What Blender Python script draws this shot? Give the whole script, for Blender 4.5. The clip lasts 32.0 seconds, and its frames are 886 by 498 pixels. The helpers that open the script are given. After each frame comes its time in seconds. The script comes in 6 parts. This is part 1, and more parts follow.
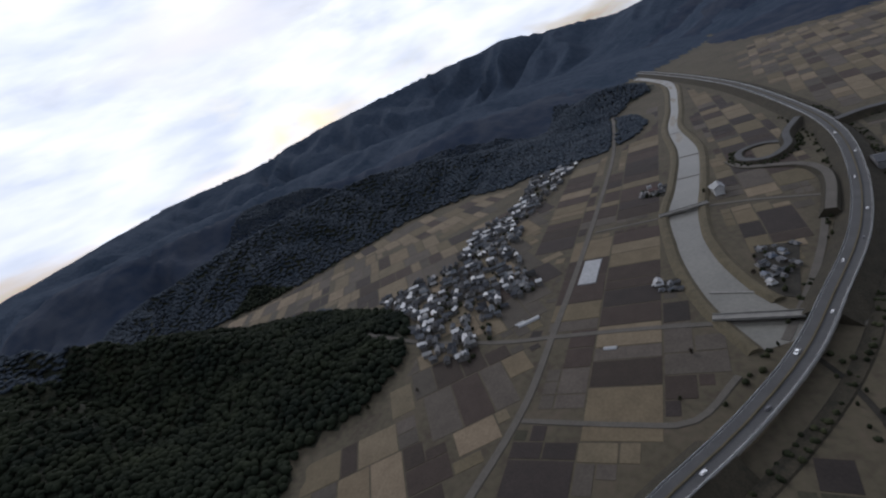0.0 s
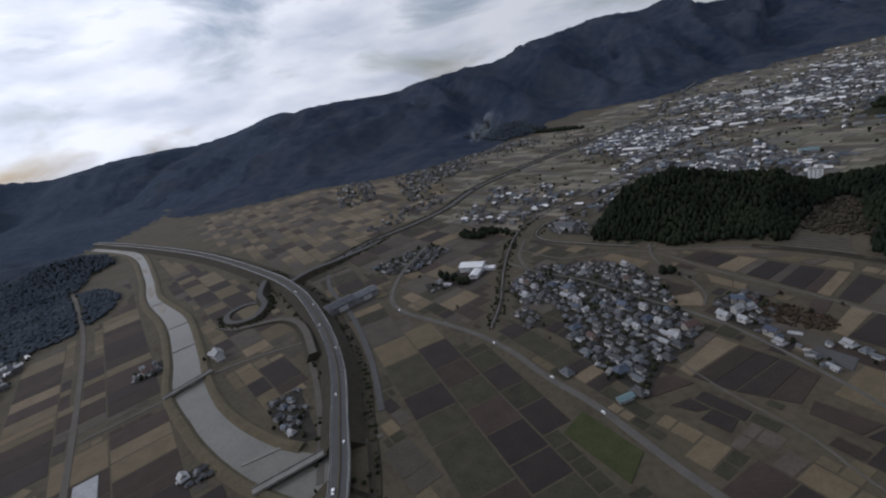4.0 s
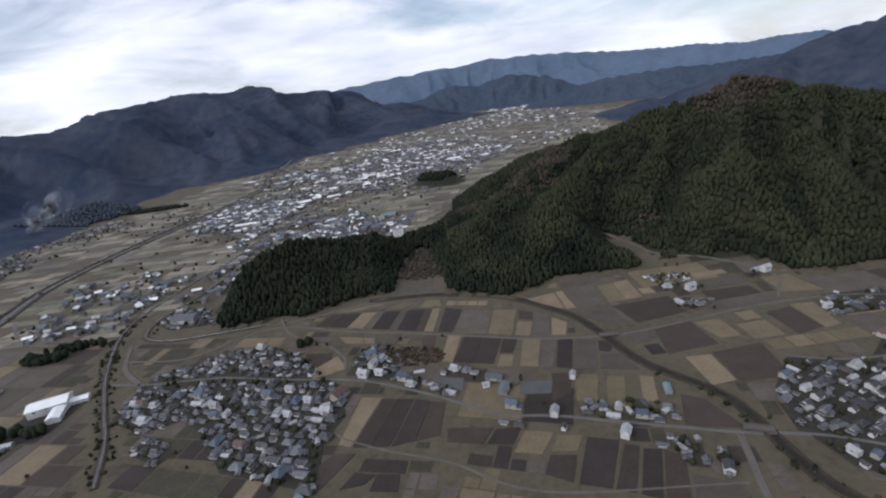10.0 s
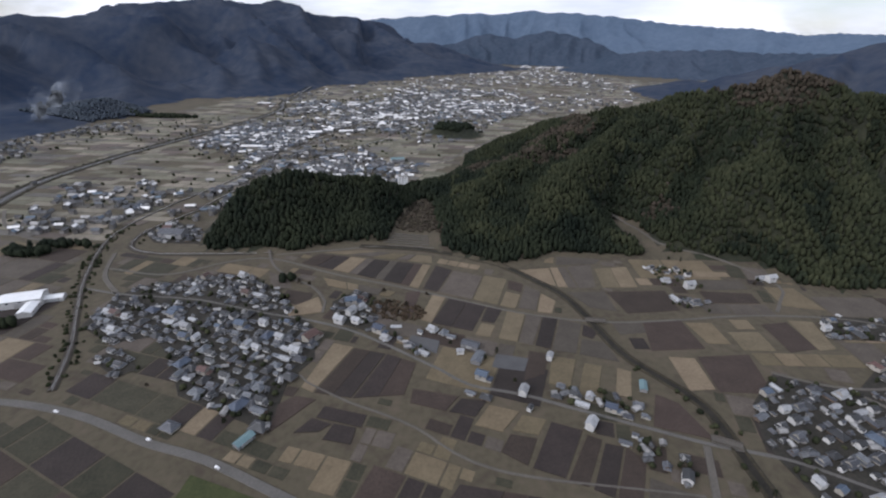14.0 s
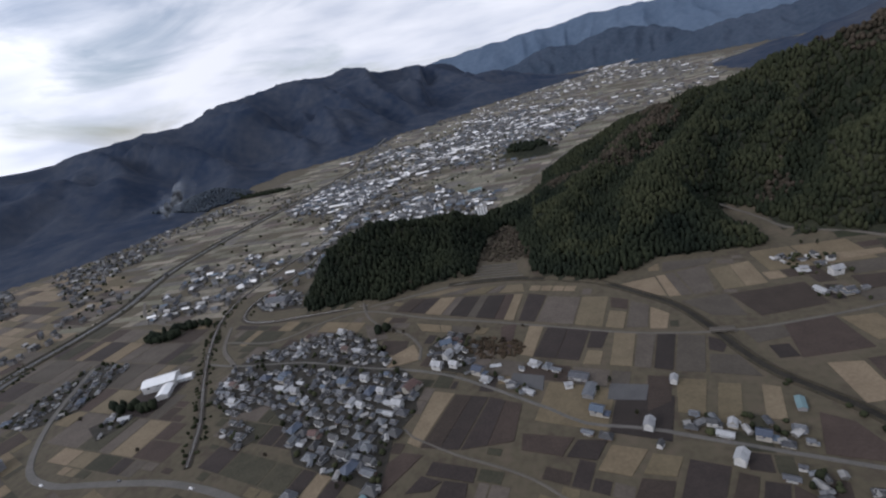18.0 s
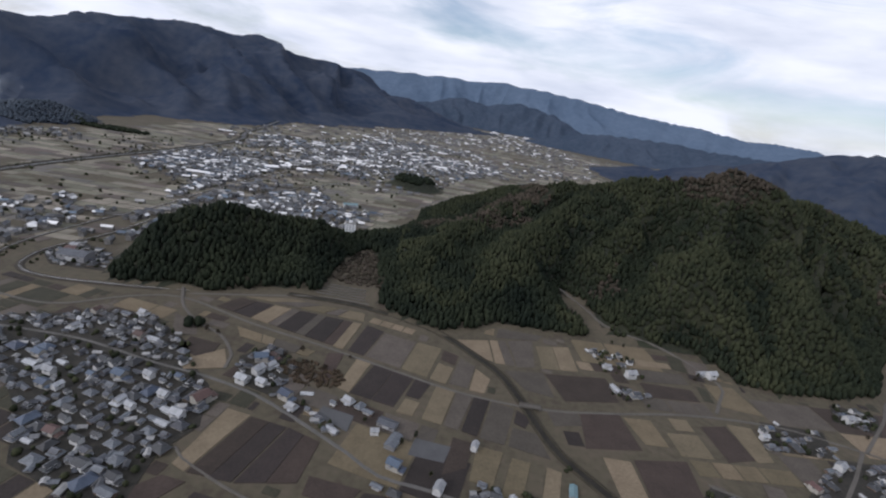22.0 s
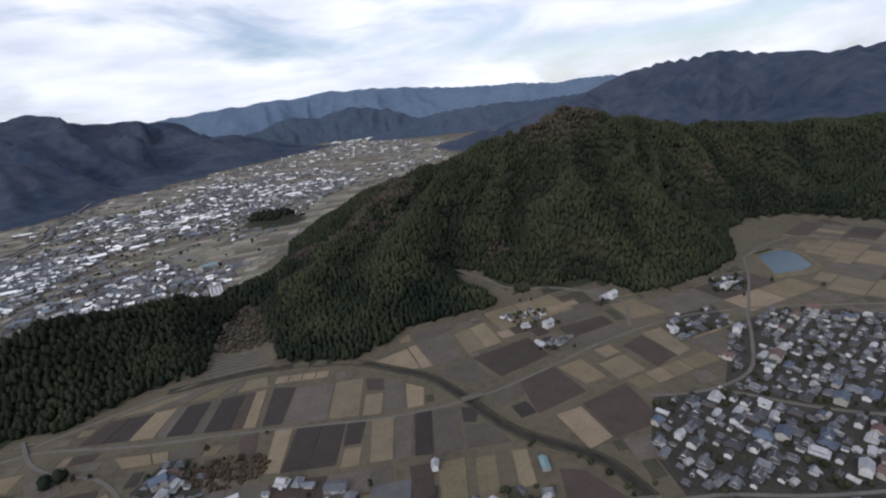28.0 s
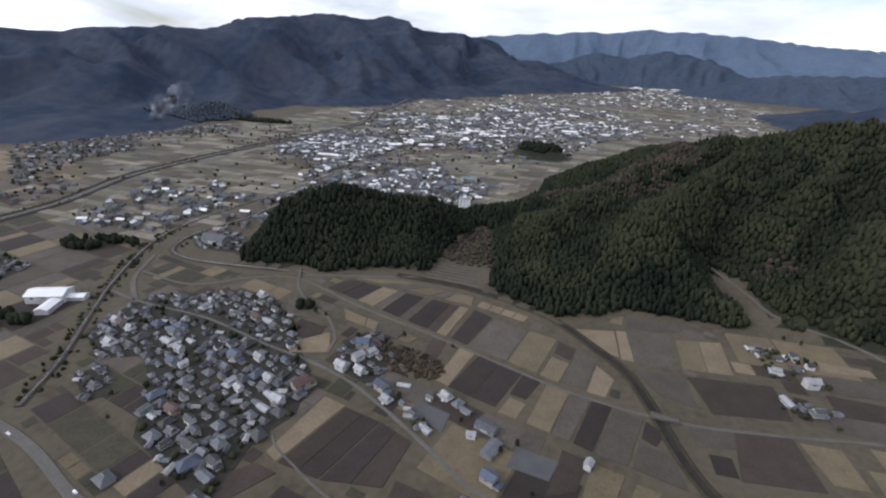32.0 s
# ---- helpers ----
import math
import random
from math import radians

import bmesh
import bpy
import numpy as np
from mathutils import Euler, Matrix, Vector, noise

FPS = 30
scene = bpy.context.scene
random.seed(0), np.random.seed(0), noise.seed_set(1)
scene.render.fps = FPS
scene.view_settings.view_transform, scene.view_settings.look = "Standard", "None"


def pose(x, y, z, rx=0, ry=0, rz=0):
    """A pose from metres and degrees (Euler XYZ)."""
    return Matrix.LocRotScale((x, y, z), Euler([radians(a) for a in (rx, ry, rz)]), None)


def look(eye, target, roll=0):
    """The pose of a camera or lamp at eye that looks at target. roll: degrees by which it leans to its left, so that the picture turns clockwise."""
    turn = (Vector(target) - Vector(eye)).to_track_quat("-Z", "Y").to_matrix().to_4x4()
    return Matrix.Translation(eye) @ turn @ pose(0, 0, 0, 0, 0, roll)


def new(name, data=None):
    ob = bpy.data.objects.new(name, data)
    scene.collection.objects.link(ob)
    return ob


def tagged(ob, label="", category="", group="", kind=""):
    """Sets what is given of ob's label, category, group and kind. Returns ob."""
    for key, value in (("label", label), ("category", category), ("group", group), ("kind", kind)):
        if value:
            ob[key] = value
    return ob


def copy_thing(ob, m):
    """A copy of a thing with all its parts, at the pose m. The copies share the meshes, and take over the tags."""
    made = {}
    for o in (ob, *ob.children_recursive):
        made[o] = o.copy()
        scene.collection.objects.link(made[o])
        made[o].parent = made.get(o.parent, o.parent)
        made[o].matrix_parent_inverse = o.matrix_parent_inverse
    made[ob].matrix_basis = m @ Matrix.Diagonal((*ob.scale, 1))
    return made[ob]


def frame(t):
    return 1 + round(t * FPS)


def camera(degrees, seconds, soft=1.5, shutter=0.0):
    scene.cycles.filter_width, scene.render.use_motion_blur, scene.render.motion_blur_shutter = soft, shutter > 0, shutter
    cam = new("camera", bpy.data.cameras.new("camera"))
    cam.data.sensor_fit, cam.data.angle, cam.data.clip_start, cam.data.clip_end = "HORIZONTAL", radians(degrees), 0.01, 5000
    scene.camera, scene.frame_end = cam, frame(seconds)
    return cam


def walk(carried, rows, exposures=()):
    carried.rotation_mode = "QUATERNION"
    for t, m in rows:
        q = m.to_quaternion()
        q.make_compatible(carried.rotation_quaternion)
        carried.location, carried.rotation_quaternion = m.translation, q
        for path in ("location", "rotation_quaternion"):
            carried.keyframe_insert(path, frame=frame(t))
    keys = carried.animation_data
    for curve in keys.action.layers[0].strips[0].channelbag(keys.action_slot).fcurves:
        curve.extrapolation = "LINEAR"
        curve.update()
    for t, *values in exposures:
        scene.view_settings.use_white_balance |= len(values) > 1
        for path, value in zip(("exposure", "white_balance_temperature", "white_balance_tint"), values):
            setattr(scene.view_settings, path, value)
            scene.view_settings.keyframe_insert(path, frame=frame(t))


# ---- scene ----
FOV = 87.43
PATH = [  # seconds, x, y, z, rx, ry, rz
    (0.0, 23.86, -41.24, 207.37, 70.32, 22.85, 107.73),
    (0.5, 23.44, -43.77, 211.30, 69.97, 23.05, 98.22),
    (1.0, 22.31, -46.31, 214.31, 69.33, 22.18, 89.01),
    (1.5, 20.49, -48.64, 216.27, 68.73, 20.69, 80.06),
    (2.0, 18.18, -50.52, 217.26, 68.51, 18.95, 71.78),
    (2.5, 15.59, -51.77, 217.49, 68.83, 16.98, 64.39),
    (3.0, 12.89, -52.32, 217.28, 69.33, 15.07, 57.70),
    (3.5, 10.18, -52.19, 216.85, 69.73, 13.50, 51.72),
    (4.0, 7.50, -51.36, 216.34, 69.93, 12.27, 46.55),
    (4.5, 5.01, -49.54, 215.79, 70.24, 11.44, 42.13),
    (5.0, 2.33, -47.74, 215.26, 70.38, 10.86, 37.69),
    (5.5, -0.28, -45.24, 214.71, 70.26, 10.97, 33.74),
    (6.0, -2.48, -42.40, 214.18, 69.84, 11.47, 29.94),
    (6.5, -3.91, -39.59, 213.65, 69.08, 12.05, 25.95),
    (7.0, -5.23, -36.83, 213.07, 68.03, 12.84, 21.89),
    (7.5, -5.76, -34.23, 212.62, 67.17, 13.07, 17.56),
    (8.0, -6.10, -31.94, 212.37, 66.89, 12.44, 13.18),
    (8.5, -6.31, -29.84, 212.27, 67.40, 11.13, 9.04),
    (9.0, -6.29, -27.80, 212.27, 68.47, 9.67, 5.52),
    (9.5, -5.99, -25.72, 212.30, 69.69, 8.37, 2.84),
    (10.0, -5.42, -23.57, 212.30, 70.70, 7.38, 1.04),
    (10.5, -4.60, -21.35, 212.21, 71.59, 6.60, -0.10),
    (11.0, -3.60, -19.07, 212.04, 72.24, 5.93, -0.87),
    (11.5, -2.46, -16.74, 211.81, 72.10, 5.05, -1.35),
    (12.0, -1.31, -14.46, 211.58, 70.36, 3.86, -1.51),
    (12.5, -0.20, -12.26, 211.32, 68.21, 2.51, -1.29),
    (13.0, 0.85, -10.11, 211.01, 67.01, 0.45, 0.35),
    (13.5, 1.91, -7.90, 210.60, 65.58, -0.86, 2.66),
    (14.0, 3.06, -5.54, 210.08, 65.01, -0.86, 5.17),
    (14.5, 4.32, -3.03, 209.52, 65.83, 0.25, 7.81),
    (15.0, 5.65, -0.49, 209.02, 67.55, 1.31, 10.03),
    (15.5, 6.74, 1.75, 208.73, 69.26, 1.94, 11.57),
    (16.0, 7.83, 3.92, 208.39, 70.80, 2.79, 13.81),
    (16.5, 8.66, 5.77, 208.19, 71.81, 3.92, 15.94),
    (17.0, 9.24, 7.47, 208.11, 71.98, 5.70, 16.68),
    (17.5, 9.58, 9.20, 208.14, 71.01, 8.54, 14.77),
    (18.0, 9.92, 11.04, 208.07, 69.14, 12.70, 12.17),
    (18.5, 10.02, 12.79, 208.34, 67.73, 15.54, 7.47),
    (19.0, 10.19, 14.44, 208.82, 66.70, 13.56, -0.10),
    (19.5, 10.57, 16.05, 209.32, 67.12, 9.94, -6.10),
    (20.0, 11.20, 17.72, 209.62, 68.60, 6.35, -8.20),
    (20.5, 12.04, 19.57, 209.55, 70.50, 2.36, -7.89),
    (21.0, 13.11, 21.71, 209.06, 72.09, -1.98, -6.16),
    (21.5, 14.53, 24.26, 208.25, 72.27, -5.88, -2.65),
    (22.0, 16.33, 27.26, 207.27, 71.60, -8.99, 2.65),
    (22.5, 18.34, 30.63, 206.26, 70.03, -9.06, 9.89),
    (23.0, 20.21, 34.05, 205.33, 68.27, -4.83, 17.71),
    (23.5, 21.58, 37.12, 204.61, 66.74, 1.13, 22.83),
    (24.0, 22.13, 39.38, 204.23, 65.87, 6.48, 23.67),
    (24.5, 21.71, 40.56, 204.09, 66.46, 10.62, 22.02),
    (25.0, 21.36, 41.79, 203.72, 66.89, 14.14, 19.35),
    (25.5, 20.51, 42.46, 203.25, 68.08, 15.55, 13.37),
    (26.0, 19.64, 43.18, 202.83, 69.44, 15.40, 5.93),
    (26.5, 19.23, 44.62, 202.62, 70.36, 14.25, -1.12),
    (27.0, 19.01, 46.37, 202.41, 71.38, 13.52, -7.45),
    (27.5, 19.18, 48.61, 202.54, 71.37, 11.29, -13.59),
    (28.0, 19.59, 50.91, 202.84, 72.20, 6.60, -17.27),
    (28.5, 20.35, 53.23, 203.18, 72.37, 1.33, -17.89),
    (29.0, 21.55, 55.58, 203.39, 71.68, -2.72, -15.22),
    (29.5, 23.20, 57.99, 203.36, 70.48, -5.64, -9.82),
    (30.0, 25.17, 60.49, 203.08, 68.71, -7.19, -4.02),
    (30.5, 27.28, 63.13, 202.64, 67.26, -7.28, 2.05),
    (31.0, 29.37, 65.92, 202.11, 66.26, -5.84, 8.19),
    (31.5, 31.30, 68.83, 201.55, 65.95, -3.92, 13.37),
    (32.0, 33.03, 71.78, 200.98, 66.60, -1.95, 17.78),
]
cam = camera(FOV, 32.0, soft=2.2)
walk(cam, [(t, pose(x, y, z, a, b, c)) for t, x, y, z, a, b, c in PATH], exposures=[(0.0, -0.85, 5850, 14), (2.0, -0.92, 5850, 14), (4.0, -0.86, 5850, 14), (6.5, -0.5, 5850, 14), (8.0, -0.18, 5900, 15), (10.0, -0.1, 5900, 15), (12.0, -0.22, 5900, 15),
    (14.5, 0.05, 5900, 15), (16.0, 0.0, 5900, 15), (18.0, -0.3, 5900, 15), (20.0, -0.15, 5900, 15), (23.0, -0.18, 5900, 15), (24.5, -0.05, 5900, 15), (28.0, -0.06, 5900, 15), (31.0, 0.1, 5900, 15), (32.0, 0.1, 5900, 15)])

# ---- light ----
SUN_AZ, SUN_EL = -130.0, 30.0
sun = new("sun", bpy.data.lights.new("sun", "SUN"))
sun.data.energy, sun.data.angle, sun.data.color = 1.9, radians(3.5), (1.0, 0.92, 0.80)
sa, se = radians(SUN_AZ), radians(SUN_EL)
sun.matrix_basis = look((0, 0, 900), (-math.sin(sa) * math.cos(se), -math.cos(sa) * math.cos(se), 900 - math.sin(se)))

world = bpy.data.worlds.new("sky")
scene.world = world
world.use_nodes = True
wn, wl = world.node_tree.nodes, world.node_tree.links
wn.clear()
w_out = wn.new("ShaderNodeOutputWorld")
w_sky = wn.new("ShaderNodeTexSky")
w_sky.sky_type, w_sky.sun_disc = "NISHITA", False
w_sky.sun_elevation, w_sky.sun_rotation = se, sa
w_b1, w_b2 = wn.new("ShaderNodeBackground"), wn.new("ShaderNodeBackground")
w_b1.inputs["Strength"].default_value = 0.11
w_b2.inputs["Strength"].default_value = 0.92
wl.new(w_sky.outputs["Color"], w_b1.inputs["Color"])
w_co = wn.new("ShaderNodeTexCoord")
w_map = wn.new("ShaderNodeMapping")
w_map.inputs["Scale"].default_value = (1.6, 2.6, 7.5)
w_map.inputs["Rotation"].default_value = (0, 0, 0.5)
wl.new(w_co.outputs["Generated"], w_map.inputs["Vector"])
w_n1, w_n2 = wn.new("ShaderNodeTexNoise"), wn.new("ShaderNodeTexNoise")
w_n1.inputs["Scale"].default_value, w_n1.inputs["Detail"].default_value, w_n1.inputs["Roughness"].default_value = 1.3, 8, 0.55
w_n2.inputs["Scale"].default_value, w_n2.inputs["Detail"].default_value = 2.6, 6
w_n1.inputs["Distortion"].default_value = 0.6
for n in (w_n1, w_n2):
    wl.new(w_map.outputs["Vector"], n.inputs["Vector"])
w_r1, w_r2 = wn.new("ShaderNodeValToRGB"), wn.new("ShaderNodeValToRGB")
w_r1.color_ramp.elements[0].position, w_r1.color_ramp.elements[1].position = 0.28, 0.50
w_r2.color_ramp.elements[0].position, w_r2.color_ramp.elements[1].position = 0.32, 0.62
w_r2.color_ramp.elements[0].color, w_r2.color_ramp.elements[1].color = (0.70, 0.735, 0.79, 1), (1.0, 1.0, 1.0, 1)
wl.new(w_n1.outputs["Fac"], w_r1.inputs["Fac"])
wl.new(w_n2.outputs["Fac"], w_r2.inputs["Fac"])
wl.new(w_r2.outputs["Color"], w_b2.inputs["Color"])
w_dot = wn.new("ShaderNodeVectorMath")
w_dot.operation = "DOT_PRODUCT"
w_dot.inputs[1].default_value = (math.sin(sa) * math.cos(se), math.cos(sa) * math.cos(se), math.sin(se))
wl.new(w_co.outputs["Generated"], w_dot.inputs[0])
w_glow = wn.new("ShaderNodeMapRange")
w_glow.interpolation_type = "SMOOTHSTEP"
w_glow.inputs["From Min"].default_value, w_glow.inputs["From Max"].default_value = -0.1, 1.0
w_glow.inputs["To Min"].default_value, w_glow.inputs["To Max"].default_value = 1.10, 2.0
wl.new(w_dot.outputs["Value"], w_glow.inputs["Value"])
wl.new(w_glow.outputs["Result"], w_b2.inputs["Strength"])
w_mix = wn.new("ShaderNodeMixShader")
wl.new(w_r1.outputs["Color"], w_mix.inputs["Fac"])
wl.new(w_b1.outputs["Background"], w_mix.inputs[1])
wl.new(w_b2.outputs["Background"], w_mix.inputs[2])
wl.new(w_mix.outputs["Shader"], w_out.inputs["Surface"])


# ---- materials ----
def surface(name, c1, c2, size=3.0, fine=0.4, rough=0.85, bump=0.3, metal=0.0, coords="Object", island=0.0, per_object=0.0,
            stripes=0.0, stripe_dark=0.6, c3=None, spec=0.3):
    """Two colours mixed by a broad and a fine noise (sizes in metres), with relief; random change per island or per object."""
    m = bpy.data.materials.new(name)
    m.use_nodes = True
    nd, ln = m.node_tree.nodes, m.node_tree.links
    bs = nd["Principled BSDF"]
    bs.inputs["Roughness"].default_value, bs.inputs["Metallic"].default_value = rough, metal
    bs.inputs["Specular IOR Level"].default_value = spec
    if coords == "World":
        vec = nd.new("ShaderNodeNewGeometry").outputs["Position"]
    else:
        vec = nd.new("ShaderNodeTexCoord").outputs[coords]
    na, nb = nd.new("ShaderNodeTexNoise"), nd.new("ShaderNodeTexNoise")
    na.inputs["Scale"].default_value, na.inputs["Detail"].default_value = 1.0 / size, 5
    nb.inputs["Scale"].default_value, nb.inputs["Detail"].default_value = 1.0 / fine, 4
    for n in (na, nb):
        ln.new(vec, n.inputs["Vector"])
    add = nd.new("ShaderNodeMath")
    add.operation = "ADD"
    mul = nd.new("ShaderNodeMath")
    mul.operation, mul.inputs[1].default_value = "MULTIPLY", 0.5
    ln.new(na.outputs["Fac"], add.inputs[0])
    ln.new(nb.outputs["Fac"], add.inputs[1])
    ln.new(add.outputs[0], mul.inputs[0])
    ramp = nd.new("ShaderNodeValToRGB")
    ramp.color_ramp.elements[0].position, ramp.color_ramp.elements[1].position = 0.36, 0.64
    ramp.color_ramp.elements[0].color, ramp.color_ramp.elements[1].color = (*c1, 1), (*c2, 1)
    if c3:
        e = ramp.color_ramp.elements.new(0.5)
        e.color = (*c3, 1)
    ln.new(mul.outputs[0], ramp.inputs["Fac"])
    col = ramp.outputs["Color"]
    height = nb.outputs["Fac"]
    if stripes:
        wave = nd.new("ShaderNodeTexWave")
        wave.inputs["Scale"].default_value, wave.inputs["Distortion"].default_value = 1.0 / stripes, 0.8
        wave.inputs["Detail"].default_value = 2
        tc = nd.new("ShaderNodeTexCoord")
        ln.new(tc.outputs["Object"], wave.inputs["Vector"])
        mr = nd.new("ShaderNodeMapRange")
        mr.inputs["To Min"].default_value = stripe_dark
        ln.new(wave.outputs["Fac"], mr.inputs["Value"])
        mx = nd.new("ShaderNodeMix")
        mx.data_type, mx.blend_type = "RGBA", "MULTIPLY"
        mx.inputs["Factor"].default_value = 1.0
        ln.new(col, mx.inputs["A"])
        ln.new(mr.outputs["Result"], mx.inputs["B"])
        col = mx.outputs["Result"]
    if island or per_object:
        hs = nd.new("ShaderNodeHueSaturation")
        src = nd.new("ShaderNodeNewGeometry").outputs["Random Per Island"] if island else nd.new("ShaderNodeObjectInfo").outputs["Random"]
        k = island or per_object
        mr = nd.new("ShaderNodeMapRange")
        mr.inputs["To Min"].default_value, mr.inputs["To Max"].default_value = 1 - k, 1 + k
        ln.new(src, mr.inputs["Value"])
        ln.new(mr.outputs["Result"], hs.inputs["Value"])
        ms = nd.new("ShaderNodeMapRange")
        ms.inputs["From Min"].default_value, ms.inputs["From Max"].default_value = 0, 1
        ms.inputs["To Min"].default_value, ms.inputs["To Max"].default_value = 0.5 + 0.03 * k, 0.5 - 0.05 * k
        ln.new(src, ms.inputs["Value"])
        ln.new(ms.outputs["Result"], hs.inputs["Hue"])
        ln.new(col, hs.inputs["Color"])
        col = hs.outputs["Color"]
    ln.new(col, bs.inputs["Base Color"])
    if bump:
        bp = nd.new("ShaderNodeBump")
        bp.inputs["Strength"].default_value, bp.inputs["Distance"].default_value = bump, fine * 0.5
        ln.new(height, bp.inputs["Height"])
        ln.new(bp.outputs["Normal"], bs.inputs["Normal"])
    return m


M_PLAIN = surface("dry_farmland", (0.0399, 0.0312, 0.0224), (0.0693, 0.0547, 0.0391), 38, 5, 0.95, 0.2, coords="World", c3=(0.0561, 0.0484, 0.0310))
M_FOREST = surface("cedar_forest_floor", (0.007, 0.0095, 0.006), (0.02, 0.0215, 0.0105), 60, 7, 0.95, 0.9, coords="World")
# aerial haze mixed into the base colour, bluer and paler with each range
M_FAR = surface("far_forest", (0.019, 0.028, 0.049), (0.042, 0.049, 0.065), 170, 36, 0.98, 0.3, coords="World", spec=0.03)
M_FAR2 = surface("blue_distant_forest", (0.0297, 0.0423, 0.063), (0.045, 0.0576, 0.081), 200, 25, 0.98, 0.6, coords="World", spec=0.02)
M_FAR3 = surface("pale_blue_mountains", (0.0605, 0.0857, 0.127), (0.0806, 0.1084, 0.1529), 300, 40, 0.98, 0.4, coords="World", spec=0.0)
# foliage of the outlying hills, with blue haze painted into its colour
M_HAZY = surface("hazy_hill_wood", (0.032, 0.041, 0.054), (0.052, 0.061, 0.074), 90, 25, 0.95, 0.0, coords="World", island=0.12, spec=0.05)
M_YARD = surface("village_ground", (0.0115, 0.011, 0.009), (0.031, 0.0275, 0.0215), 9, 1.4, 0.95, 0.3, coords="World")
M_SHRUB = surface("garden_shrubs", (0.011, 0.0145, 0.008), (0.031, 0.034, 0.0175), 12, 0.8, 0.9, 0.5, coords="World", island=0.4, spec=0.1)
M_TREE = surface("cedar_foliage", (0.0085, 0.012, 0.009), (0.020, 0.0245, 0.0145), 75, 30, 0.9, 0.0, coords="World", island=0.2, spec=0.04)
# lighter, yellower cedar tone with sunlight on the spurs put into its colour
M_SPUR_LIT = surface("young_cedar_foliage", (0.0140, 0.0178, 0.0108), (0.0300, 0.0335, 0.0185), 60, 20, 0.9, 0.0, coords="World", island=0.2, spec=0.04)
M_BARE = surface("winter_broadleaf", (0.026, 0.0225, 0.0175), (0.046, 0.039, 0.029), 30, 1.5, 0.95, 0.6, coords="World", island=0.35, spec=0.06)
M_ORCHARD = surface("russet_twigs", (0.030, 0.0235, 0.0165), (0.054, 0.041, 0.0275), 20, 1.2, 0.95, 0.4, coords="World", island=0.3, spec=0.05)
M_TRUNK = surface("bark", (0.09, 0.065, 0.045), (0.16, 0.12, 0.09), 1, 0.2, 0.9, 0.5)
M_TAN = surface("rice_stubble", (0.098, 0.078, 0.050), (0.143, 0.115, 0.075), 14, 2.0, 0.95, 0.2, coords="World", per_object=0.2, stripes=0.03, stripe_dark=0.88)
M_OCHRE = surface("dry_grass_field", (0.0759, 0.0602, 0.0365), (0.1089, 0.0883, 0.0544), 12, 2.0, 0.95, 0.2, coords="World", per_object=0.2)
M_SOIL = surface("tilled_soil", (0.0296, 0.0215, 0.0173), (0.0452, 0.0332, 0.0265), 12, 1.6, 0.95, 0.4, coords="World", per_object=0.2, stripes=0.04, stripe_dark=0.75)
M_DARK = surface("wet_tilled_soil", (0.0181, 0.0137, 0.0122), (0.0289, 0.0222, 0.0192), 12, 1.6, 0.9, 0.4, coords="World", per_object=0.18, stripes=0.04, stripe_dark=0.75)
M_GREY = surface("fallow_paddy", (0.0453, 0.0383, 0.031), (0.0686, 0.0586, 0.0479), 14, 2.0, 0.95, 0.2, coords="World", per_object=0.2)
M_GREEN = surface("winter_grass", (0.0211, 0.0268, 0.0084), (0.0382, 0.044, 0.0153), 9, 1.5, 0.95, 0.3, coords="World", per_object=0.12)
M_FALLOW = surface("weedy_fallow", (0.021, 0.0205, 0.013), (0.040, 0.037, 0.0235), 10, 1.5, 0.95, 0.3, coords="World", per_object=0.2)
M_LEVEE = surface("dry_grass_bank", (0.0546, 0.0462, 0.0286), (0.0910, 0.0762, 0.0476), 9, 1.5, 0.95, 0.5, coords="World")
M_SCRUB = surface("dark_scrub", (0.016, 0.0145, 0.0095), (0.038, 0.0315, 0.0205), 8, 1.2, 0.95, 0.8, coords="World")
M_ASPHALT = surface("asphalt", (0.048, 0.048, 0.05), (0.070, 0.070, 0.071), 12, 0.6, 0.9, 0.2, coords="World")
M_ROAD = surface("grey_road", (0.062, 0.059, 0.054), (0.092, 0.087, 0.080), 14, 1.0, 0.9, 0.2, coords="World")
M_LANE = surface("pale_lane", (0.058, 0.052, 0.045), (0.086, 0.078, 0.067), 14, 1.0, 0.9, 0.2, coords="World")
M_CONC = surface("concrete", (0.125, 0.120, 0.111), (0.19, 0.184, 0.171), 5, 0.5, 0.85, 0.2, coords="World")
M_PAINT = surface("road_paint", (0.3, 0.3, 0.29), (0.4, 0.4, 0.39), 3, 0.4, 0.7, 0.1, coords="World")
M_STEEL = surface("galvanised_steel", (0.42, 0.43, 0.44), (0.52, 0.53, 0.54), 3, 0.4, 0.5, 0.1, metal=0.6)
M_WATER = surface("river_water", (0.078, 0.075, 0.064), (0.118, 0.112, 0.096), 30, 3.0, 0.35, 0.12, coords="World", spec=0.35)
M_POND = surface("pond_water", (0.030, 0.052, 0.072), (0.038, 0.062, 0.084), 40, 2.0, 0.25, 0.08, coords="World", spec=0.18)
M_STREAM = surface("dark_stream", (0.014, 0.013, 0.011), (0.03, 0.027, 0.022), 10, 1.2, 0.75, 0.3, coords="World", spec=0.1)
M_BALLAST = surface("brown_ballast", (0.030, 0.025, 0.021), (0.050, 0.043, 0.036), 8, 0.6, 0.95, 0.4, coords="World")
M_GRAVEL = surface("gravel_bar", (0.1650, 0.1500, 0.1275), (0.2475, 0.2250, 0.1950), 10, 0.8, 0.95, 0.4, coords="World")
